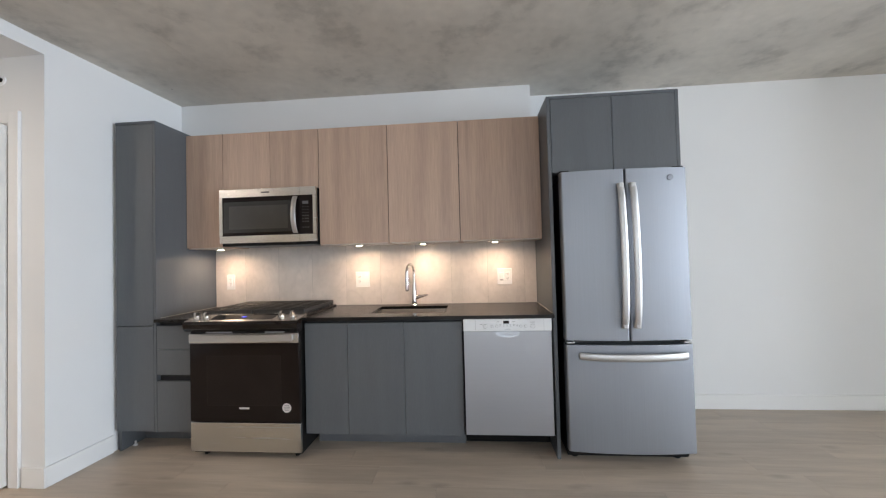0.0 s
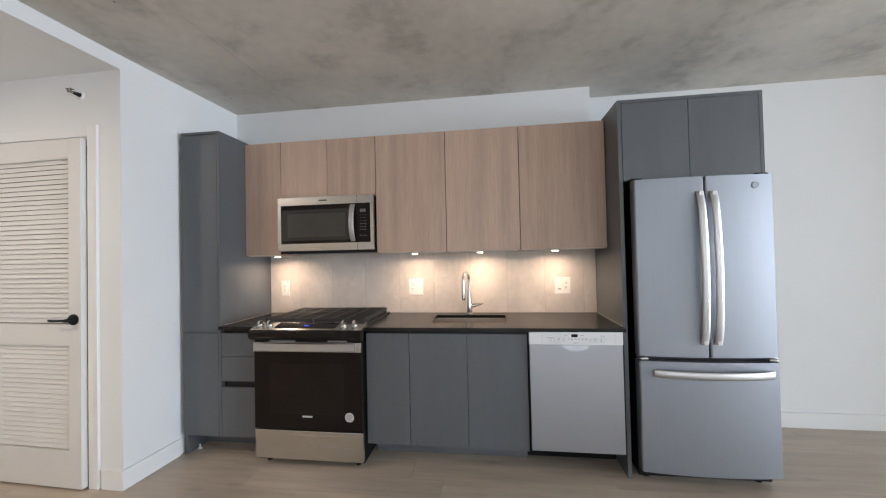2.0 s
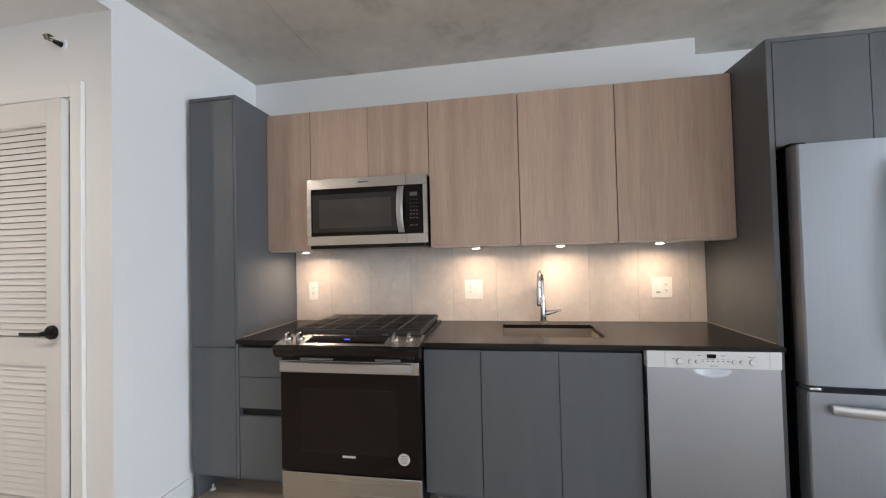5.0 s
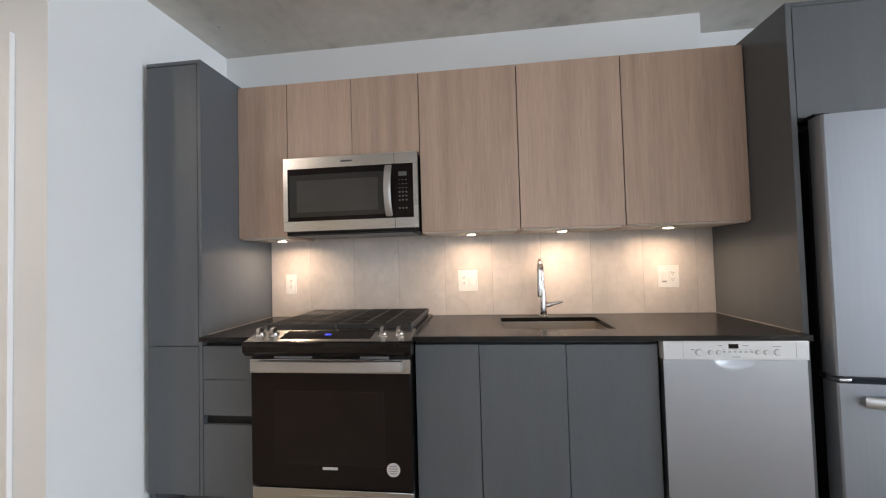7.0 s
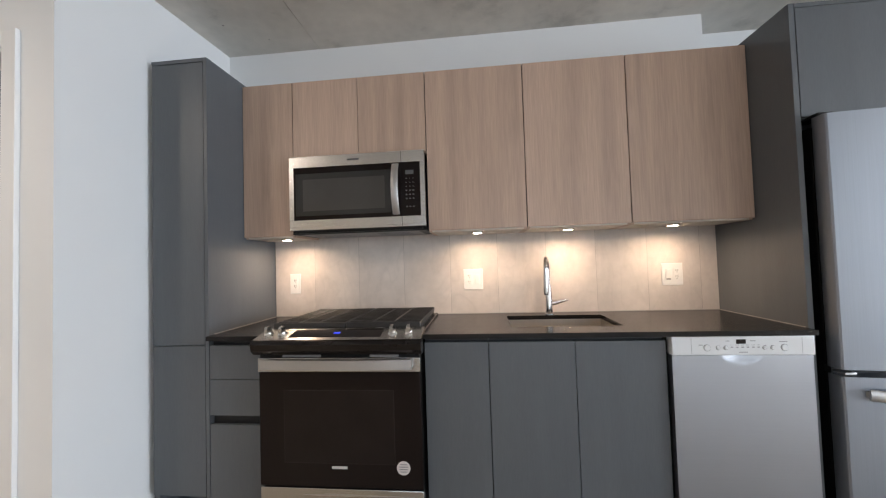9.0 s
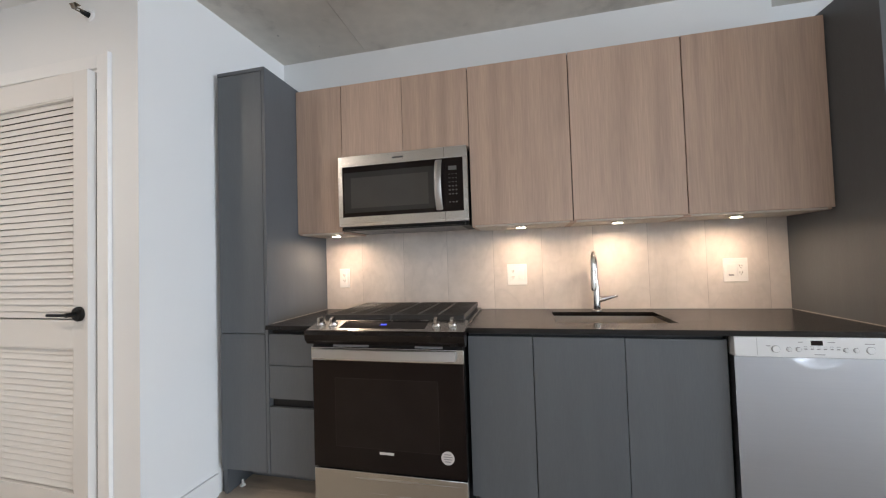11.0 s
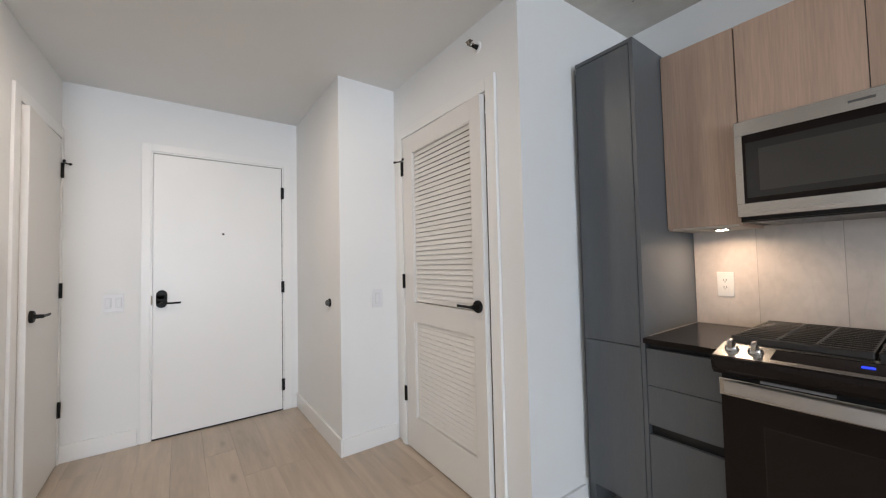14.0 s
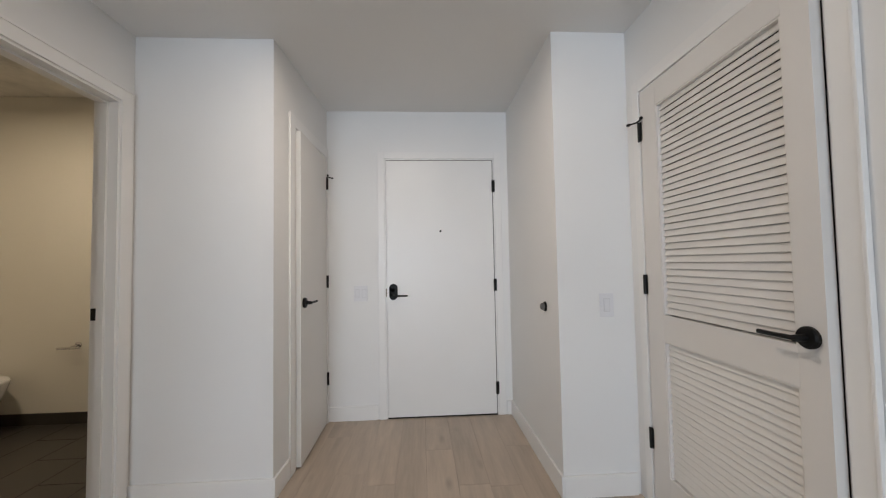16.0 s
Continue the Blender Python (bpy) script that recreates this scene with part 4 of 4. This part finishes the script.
    part("control_strip", bm, STEEL, th, "steel control strip")
    bm = ngon_prism(bmesh.new(), [(y0 + 0.026, z0 + 0.0065), (y1 - 0.022, z1 - 0.0035), (y1 - 0.022, z1 - 0.008), (y0 + 0.026, z0 + 0.001)], 0.150, 0.580, axis="x")
    gl = part("touch_panel", bm, BLACKGLASS, th, "black glass touch panel")
    yc, zc = (y0 + y1) / 2, (z0 + z1) / 2 + 0.0018
    bm = ngon_prism(bmesh.new(), [(yc - 0.007, zc - 0.0002), (yc + 0.007, zc + 0.0026), (yc + 0.007, zc), (yc - 0.007, zc - 0.003)], 0.352, 0.380, axis="x")
    part("clock", bm, BLUE, gl, "blue lit clock display")
    for kx in (0.036, 0.104, 0.628, 0.704):
        knob(kx, yc - 0.004, zc - 0.002, th, tilt)
    # cooktop
    part("cooktop", bx(x0 - 0.008, x1 + 0.010, -0.558, -0.022, 0.908, 0.926, bevel=0.004), ENAMEL, th, "black enamel cooktop")
    for bx_, by_, r in ((0.16, -0.43, 0.045), (0.16, -0.17, 0.036), (0.38, -0.30, 0.050), (0.60, -0.43, 0.040), (0.60, -0.17, 0.036)):
        bm = lathe(bmesh.new(), [(r, 0.0), (r, 0.010), (r * 0.8, 0.012), (r * 0.8, 0.018), (r * 0.7, 0.021)], (bx_, by_, 0.926), seg=28)
        part("burner", bm, IRON, th)
    # two cast iron grates
    for g0, g1 in ((0.012, 0.374), (0.382, 0.746)):
        bm = bmesh.new()
        zt = 0.962
        box(bm, g0, g1, -0.552, -0.540, 0.936, zt, bevel=0.003, seg=1)
        box(bm, g0, g1, -0.046, -0.034, 0.936, zt, bevel=0.003, seg=1)
        box(bm, g0, g0 + 0.008, -0.541, -0.045, 0.940, 0.958)
        box(bm, g1 - 0.008, g1, -0.541, -0.045, 0.940, 0.958)
        gr = part("grate", bm, IRON, th, "black cast iron grate")
        for i in range(11):
            yy = -0.505 + i * 0.0425
            bb = box(bmesh.new(), g0 + 0.004, g1 - 0.004, yy - 0.005, yy + 0.005, 0.946, zt, bevel=0.002, seg=1)
            outer = g0 if g0 < 0.2 else g1 - 0.012
            box(bb, outer, outer + 0.012, yy - 0.005, yy + 0.005, 0.927, zt - 0.008, bevel=0.002, seg=1)
            part("bar", bb, IRON, gr)
        for cx in (g0 + 0.13, g1 - 0.13):
            part("bar", bx(cx - 0.004, cx + 0.004, -0.54, -0.046, 0.946, zt + 0.002, bevel=0.002, seg=1), IRON, gr)
        for lx in (g0 + 0.01, g1 - 0.01):
            for ly in (-0.546, -0.040):
                part("leg", cyl(bmesh.new(), (lx, ly, 0.926), (lx, ly, 0.94), 0.006, seg=10), IRON, gr)


kitchen_range()


# ---- dishwasher ----
def dishwasher():
    th = thing("dishwasher", (2.11, -0.3, 0), "steel dishwasher with pale control panel under the worktop", "dishwasher")
    x0, x1, f = 1.826, 2.371, -0.620
    part("body", bx(x0 - 0.010, x1 + 0.021, f + 0.045, -0.03, 0.148, 0.886), MATTEBLACK, th, "black tub and side gaps")
    part("toe_kick", bx(x0 - 0.010, x1 + 0.021, f + 0.255, f + 0.275, 0.0, 0.147), MATTEBLACK, th)
    # steel door, dished at its head into a grip
    cx, nx, nz, zd0, zd1 = 2.102, 72, 30, 0.165, 0.813
    bm = bmesh.new()
    front = []
    for k in range(nz + 1):
        z = zd1 - (zd1 - zd0) * (k / nz) ** 2.2
        line = []
        for i in range(nx + 1):
            x = x0 + (x1 - x0) * i / nx
            e = ((x - cx) / 0.082) ** 2 + ((z - zd1) / 0.032) ** 2
            dish = 0.009 * (1 - e) ** 1.2 if e < 1 else 0.0
            line.append(bm.verts.new((x, f + 0.002 + dish, z)))
        front.append(line)
    for a, b in zip(front, front[1:]):
        for i in range(nx):
            bm.faces.new((a[i], a[i + 1], b[i + 1], b[i]))
    ring = front[0] + [l[-1] for l in front[1:]] + front[-1][-2::-1] + [l[0] for l in front[-2:0:-1]]
    back = [bm.verts.new((v.co.x, f + 0.040, v.co.z)) for v in ring]
    for i in range(len(ring)):
        j = (i + 1) % len(ring)
        bm.faces.new((ring[i], ring[j], back[j], back[i]))
    part("door", bm, DWSTEEL, th, "brushed steel door with a scooped grip")
    cp = part("control_panel", bx(x0 - 0.002, x1 + 0.002, f - 0.006, f + 0.04, 0.815, 0.892, bevel=0.003), SILVERPLASTIC, th, "silver plastic control panel")
    part("display", bx(2.075, 2.112, f - 0.0075, f - 0.005, 0.862, 0.880), BLACKGLASS, cp, "small black display")
    for kx, r in ((1.962, 0.0125), (2.258, 0.0125), (2.005, 0.0075), (2.035, 0.0075), (2.184, 0.0075), (2.214, 0.0075)):
        b = part("button", lathe(bmesh.new(), [(r, 0.001), (r, -0.003), (r * 0.8, -0.004)], (kx, f - 0.006, 0.846), seg=24, axis="y"), SILVERPLASTIC, cp)
        part("ring", lathe(bmesh.new(), [(r + 0.0016, 0.0), (r + 0.0016, -0.0012), (r + 0.0002, -0.0013)], (kx, f - 0.006, 0.846), seg=24, axis="y"), GREYMARK, b)
    for i in range(6):
        xx = 2.058 + i * 0.0205
        part("key", bx(xx - 0.0045, xx + 0.0045, f - 0.0072, f - 0.005, 0.846, 0.850), GREYMARK, cp)
        part("print", bx(xx - 0.006, xx + 0.006, f - 0.0066, f - 0.005, 0.856, 0.8575), GREYMARK, cp)
    for a, b, z in ((2.035, 2.050, 0.872), (2.128, 2.150, 0.872), (1.93, 1.945, 0.856), (2.24, 2.27, 0.868), (2.085, 2.118, 0.826)):
        part("print", bx(a, b, f - 0.0066, f - 0.005, z, z + 0.003), GREYMARK, cp)
    part("seam", bx(1.900, 1.9012, f - 0.0064, f - 0.005, 0.822, 0.886), GREYMARK, cp)
    part("seam", bx(2.325, 2.3262, f - 0.0064, f - 0.005, 0.822, 0.886), GREYMARK, cp)


dishwasher()


# ---- refrigerator ----
def bowed_panel(bm, x0, x1, yb, yf, bow, c, half, z0, z1, n=14, r=0.012):
    """Door slab with a slightly bowed face and rounded outer edges."""
    pts = [(x0, yb)]
    for i in range(n + 1):
        u = i / n
        x = x0 + u * (x1 - x0)
        y = yf - bow * (1 - ((x - c) / half) ** 2)
        for e, s in ((x0, 1), (x1, -1)):
            d = abs(x - e)
            if d < r:
                y += r - math.sqrt(max(0, r * r - (r - d) ** 2))
        pts.append((x, y))
        if i == 0:
            pts.append((x0 + 0.003, yf - bow * (1 - ((x0 - c) / half) ** 2) + 0.004))
            pts.append((x0 + 0.009, yf - bow * (1 - ((x0 + 0.009 - c) / half) ** 2)))
        if i == n - 1:
            pts.append((x1 - 0.009, yf - bow * (1 - ((x1 - 0.009 - c) / half) ** 2)))
            pts.append((x1 - 0.003, yf - bow * (1 - ((x1 - 0.003 - c) / half) ** 2) + 0.004))
    pts.append((x1, yb))
    ngon_prism(bm, pts, z0, z1)
    return bm


def fridge():
    th = thing("refrigerator", (2.82, -0.25, 0), "french door steel refrigerator with bottom freezer drawer", "refrigerator")
    x0, x1, c = 2.452, 3.196, 2.824
    half = (x1 - x0) / 2
    part("body", bx(x0 + 0.006, x1 - 0.006, -0.565, 0.12, 0.03, 1.765, bevel=0.004), MATTEBLACK, th, "dark grey refrigerator case")
    for fx in (x0 + 0.06, x1 - 0.06):
        part("foot", cyl(bmesh.new(), (fx, -0.52, 0), (fx, -0.52, 0.032), 0.02, seg=20), MATTEBLACK, th)
    zs, zf, zt = 0.759, 0.735, 1.796
    seam = 2.825
    yf, yb, bow = -0.640, -0.580, 0.026
    for a, b, hx in ((x0, seam - 0.003, seam - 0.030), (seam + 0.003, x1, seam + 0.041)):
        dr = part("door", bowed_panel(bmesh.new(), a, b, yb, yf, bow, c, half, zs, zt), FRIDGESTEEL, th, "satin steel door")
        pts = []
        for i in range(17):
            u = i / 16
            off = 0.010 + 0.038 * math.sin(math.pi * u) ** 0.55
            pts.append((hx, yf - bow - off + 0.004, 0.836 + u * 0.872))
        part("handle", tube(bmesh.new(), pts, 0.012, seg=22, flat=(0.021, 0.010, (1, 0, 0))), SATIN, dr, "long bowed satin handle")
        for zz in (0.848, 1.696):
            part("handle_mount", bx(hx - 0.012, hx + 0.012, yf - bow - 0.022, yf - bow + 0.008, zz - 0.012, zz + 0.012, bevel=0.003), SATIN, dr)
    part("centre_gasket", bx(seam - 0.0029, seam + 0.0029, yf - bow + 0.02, yb, zs, zt), BLACK, th)
    fz = part("freezer_drawer", bowed_panel(bmesh.new(), x0, x1, yb, yf, bow, c, half, 0.085, zf - 0.004), FRIDGESTEEL, th, "satin steel freezer drawer")
    pts = []
    for i in range(17):
        u = i / 16
        xx = x0 + 0.075 + u * (x1 - x0 - 0.120)
        pts.append((xx, yf - bow * (1 - ((xx - c) / half) ** 2) - 0.014 - 0.034 * math.sin(math.pi * u) ** 0.55, 0.667))
    part("handle", tube(bmesh.new(), pts, 0.012, seg=22, flat=(0.008, 0.022, (0, -1, 0))), SATIN, fz, "long bowed satin handle")
    for hx in (x0 + 0.085, x1 - 0.055):
        part("handle_mount", bx(hx - 0.012, hx + 0.012, yf - 0.030, yf + 0.004, 0.655, 0.679, bevel=0.003), SATIN, fz)
    part("gap", bx(x0 + 0.004, x1 - 0.004, yb - 0.010, yb + 0.02, zf - 0.004, zs), BLACK, th)
    for hx in (x0 + 0.030, x1 - 0.030):
        part("hinge", bx(hx - 0.022, hx + 0.022, yf - 0.004, yb, zf + 0.003, zf + 0.014, bevel=0.003), SATIN, th, "bright metal door hinge")
        part("hinge_cover", bx(hx - 0.03, hx + 0.03, yf + 0.03, yb + 0.09, zt + 0.001, zt + 0.016, bevel=0.004), MATTEBLACK, th)
    bm = lathe(bmesh.new(), [(0.019, 0.004), (0.019, -0.0045), (0.0165, -0.0055), (0.016, -0.0045)], (3.095, yf - bow * 0.47, 1.735), seg=32, axis="y")
    part("badge", bm, FRIDGESTEEL, th, "round satin badge")
    part("toe_grille", bx(x0 + 0.01, x1 - 0.01, -0.56, -0.53, 0.02, 0.082), MATTEBLACK, th)


fridge()


# ---- hall things ----
def switch_plate(y0, y1, x, z0, z1, gangs, label):
    th = thing("light_switch", (x, (y0 + y1) / 2, z0), label, "switch", "hall switches")
    part("plate", bx(x, x + 0.006, y0, y1, z0, z1, bevel=0.002), SWITCHWHITE, th)
    w = (y1 - y0) / gangs
    for i in range(gangs):
        c = y0 + w * (i + 0.5)
        part("frame", bx(x + 0.004, x + 0.0075, c - 0.018, c + 0.018, z0 + 0.028, z1 - 0.028, bevel=0.0006), SWITCHEDGE, th)
        part("rocker", bx(x + 0.006, x + 0.0105, c - 0.0145, c + 0.0145, z0 + 0.032, z1 - 0.032, bevel=0.002), SWITCHWHITE, th)


switch_plate(-2.728, -2.615, EX, 0.970, 1.098, 2, "white double rocker switch beside the entry door")
switch_plate(-1.186, -1.106, BX, 0.962, 1.092, 1, "white single rocker switch beside the louvred door")
th = thing("wall_door_stop", (-2.095, BY, 1.0), "black rubber wall bumper for the entry door", "door stop")
part("base", lathe(bmesh.new(), [(0.030, 0.0), (0.030, -0.006), (0.024, -0.010)], (-2.095, BY, 1.0), seg=28, axis="y"), MATTEBLACK, th)
part("bumper", lathe(bmesh.new(), [(0.022, -0.009), (0.021, -0.022), (0.014, -0.030), (0.004, -0.033)], (-2.095, BY, 1.0), seg=24, axis="y"), DIMMARK, th, "dark rubber tip")

# sidewall sprinkler above the louvred door
sx, sz = -0.925, 2.432
th = thing("sprinkler", (sx, LY, sz), "sidewall fire sprinkler on a white rosette", "sprinkler")
part("rosette", lathe(bmesh.new(), [(0.030, 0.0), (0.028, -0.006), (0.018, -0.009), (0.016, -0.003)], (sx, LY, sz), seg=32, axis="y"), WALL, th)
part("body", cyl(bmesh.new(), (sx, LY - 0.004, sz), (sx, LY - 0.035, sz), 0.013, 0.010, seg=20), MATTEBLACK, th, "dark metal sprinkler body")
bm = tube(bmesh.new(), [(sx - 0.011, LY - 0.032, sz), (sx - 0.013, LY - 0.048, sz), (sx - 0.004, LY - 0.062, sz)], 0.003, seg=8)
tube(bm, [(sx + 0.011, LY - 0.032, sz), (sx + 0.013, LY - 0.048, sz), (sx + 0.004, LY - 0.062, sz)], 0.003, seg=8)
part("frame_arm", bm, BRONZE, th)
bm = bx(sx - 0.018, sx + 0.018, LY - 0.070, LY - 0.048, sz + 0.012, sz + 0.015)
cyl(bm, (sx, LY - 0.060, sz - 0.006), (sx, LY - 0.068, sz + 0.012), 0.010, seg=20)
part("deflector", bm, BRONZE, th)

# recessed lights
def downlight(x, y, z, label):
    th = thing("recessed_light", (x, y, z), label, "ceiling light", "recessed lights")
    part("trim_ring", lathe(bmesh.new(), [(0.072, 0.0), (0.072, -0.004), (0.066, -0.008), (0.055, -0.008), (0.053, -0.002)], (x, y, z), seg=40), PLASTIC, th)
    part("lens", cyl(bmesh.new(), (x, y, z - 0.0005), (x, y, z - 0.005), 0.0525, seg=36), DOWNLIGHT, th, "glowing round lens")


downlight(-1.355, -2.35, HALL_H, "round white recessed ceiling light in the hall")
downlight(-2.0, -5.0, 2.75, "round recessed ceiling light in the bathroom")

# ---- bathroom ----
fl = structure("floor_bathroom", bx(-3.15, -0.3, -6.3, SY - 0.02, -0.02, -0.001), BATHGROUT, "dark stone-look tile floor with pale joints", "floor")
tw = 0.60
ty = SY - 0.105
row = 0
while ty > -6.3:
    y_lo = max(-6.3, ty - 0.30)
    xx = -3.15 - (0.30 if row % 2 else 0)
    while xx < -0.3:
        a, b = max(-3.15, xx) + 0.0025, min(-0.3, xx + tw) - 0.0025
        if b - a > 0.03:
            part("tile", bx(a, b, y_lo + 0.0025, ty - 0.0025, -0.003, 0.003, bevel=0.001, seg=1), BATHTILE, fl)
        xx += tw
    ty -= 0.30
    row += 1
structure("baseboard", bx(-3.15, -3.138, -6.3, SY - 0.105, 0.003, 0.095), BATHTILE, "dark tile skirting along the bathroom wall", "baseboard")
structure("threshold", bx(WX0 + 0.012, WX1 - 0.012, SY - 0.105, SY - 0.06, 0.0, 0.005, bevel=0.001), BATHTILE, "dark doorway threshold", "threshold")
ry, rz, rx = -5.055, 0.632, -3.15
th = thing("paper_holder", (rx, ry, rz), "chrome toilet paper holder on the bathroom wall", "paper holder")
part("rose", lathe(bmesh.new(), [(0.026, 0.0), (0.026, 0.008), (0.020, 0.011)], (rx, ry + 0.02, rz + 0.012), seg=28, axis="x"), CHROME, th)
part("arm", tube(bmesh.new(), [(rx + 0.008, ry + 0.02, rz + 0.012), (rx + 0.06, ry + 0.02, rz + 0.010), (rx + 0.07, ry + 0.02, rz)], 0.008, seg=20), CHROME, th)
part("bar", tube(bmesh.new(), [(rx + 0.07, ry + 0.085, rz), (rx + 0.07, ry - 0.085, rz)], 0.009, seg=20), CHROME, th)


def toilet(x, y):
    """Toilet with its tank against the south wall, bowl facing north."""
    th = thing("toilet", (x, y, 0), "white ceramic toilet with closed lid", "toilet")

    def oval(bm, levels, seg=36):
        rings = []
        for z, a, b, cy in levels:
            rings.append([bm.verts.new((x + a * math.cos(2 * math.pi * k / seg), y + cy + b * math.sin(2 * math.pi * k / seg), z)) for k in range(seg)])
        for p, q in zip(rings, rings[1:]):
            for k in range(seg):
                bm.faces.new((p[k], p[(k + 1) % seg], q[(k + 1) % seg], q[k]))
        bm.faces.new(rings[0][::-1])
        bm.faces.new(rings[-1])
        return bm
    part("bowl", oval(bmesh.new(), [(0.0, 0.11, 0.22, -0.05), (0.12, 0.10, 0.20, -0.05), (0.26, 0.14, 0.23, 0.0), (0.38, 0.185, 0.25, 0.02), (0.40, 0.185, 0.25, 0.02)]), CERAMIC, th)
    part("lid", oval(bmesh.new(), [(0.402, 0.19, 0.255, 0.02), (0.418, 0.192, 0.257, 0.02), (0.430, 0.185, 0.25, 0.02), (0.436, 0.16, 0.22, 0.02)]), CERAMIC, th)
    part("tank", bx(x - 0.21, x + 0.21, y - 0.44, y - 0.25, 0.36, 0.74, bevel=0.02), CERAMIC, th)
    part("tank_lid", bx(x - 0.22, x + 0.22, y - 0.448, y - 0.24, 0.742, 0.775, bevel=0.01), CERAMIC, th)


toilet(-2.90, -5.64)

# ---- floor planks ----
floor = structure("floor", bx(-3.15, 11.15, -7.12, 0.33, -0.06, -0.006), SUBFLOOR, "light greige oak plank floor running along the kitchen", "floor")
PW, PL = 0.182, 1.22
pm = mesh_of("plank", box(bmesh.new(), 0.0006, 0.9994, 0.0005, PW - 0.0005, -0.006, 0.0, bevel=0.0), PLANK, smooth=False)
rng = random.Random(7)
yy = 0.215
row = 0
while yy > -7.0:
    start = -3.15 - rng.uniform(0, PL)
    xx = start
    while xx < 11.0:
        a, b = max(-3.12, xx), min(11.0, xx + PL)
        if yy - PW < -3.80:
            a = max(a, 0.55)
        if b - a > 0.05:
            ob = new("plank", pm)
            ob.parent = floor
            ob.location = (a, yy - PW, 0)
            ob.scale = (b - a, 1, 1)
        xx += PL
    yy -= PW
    row += 1
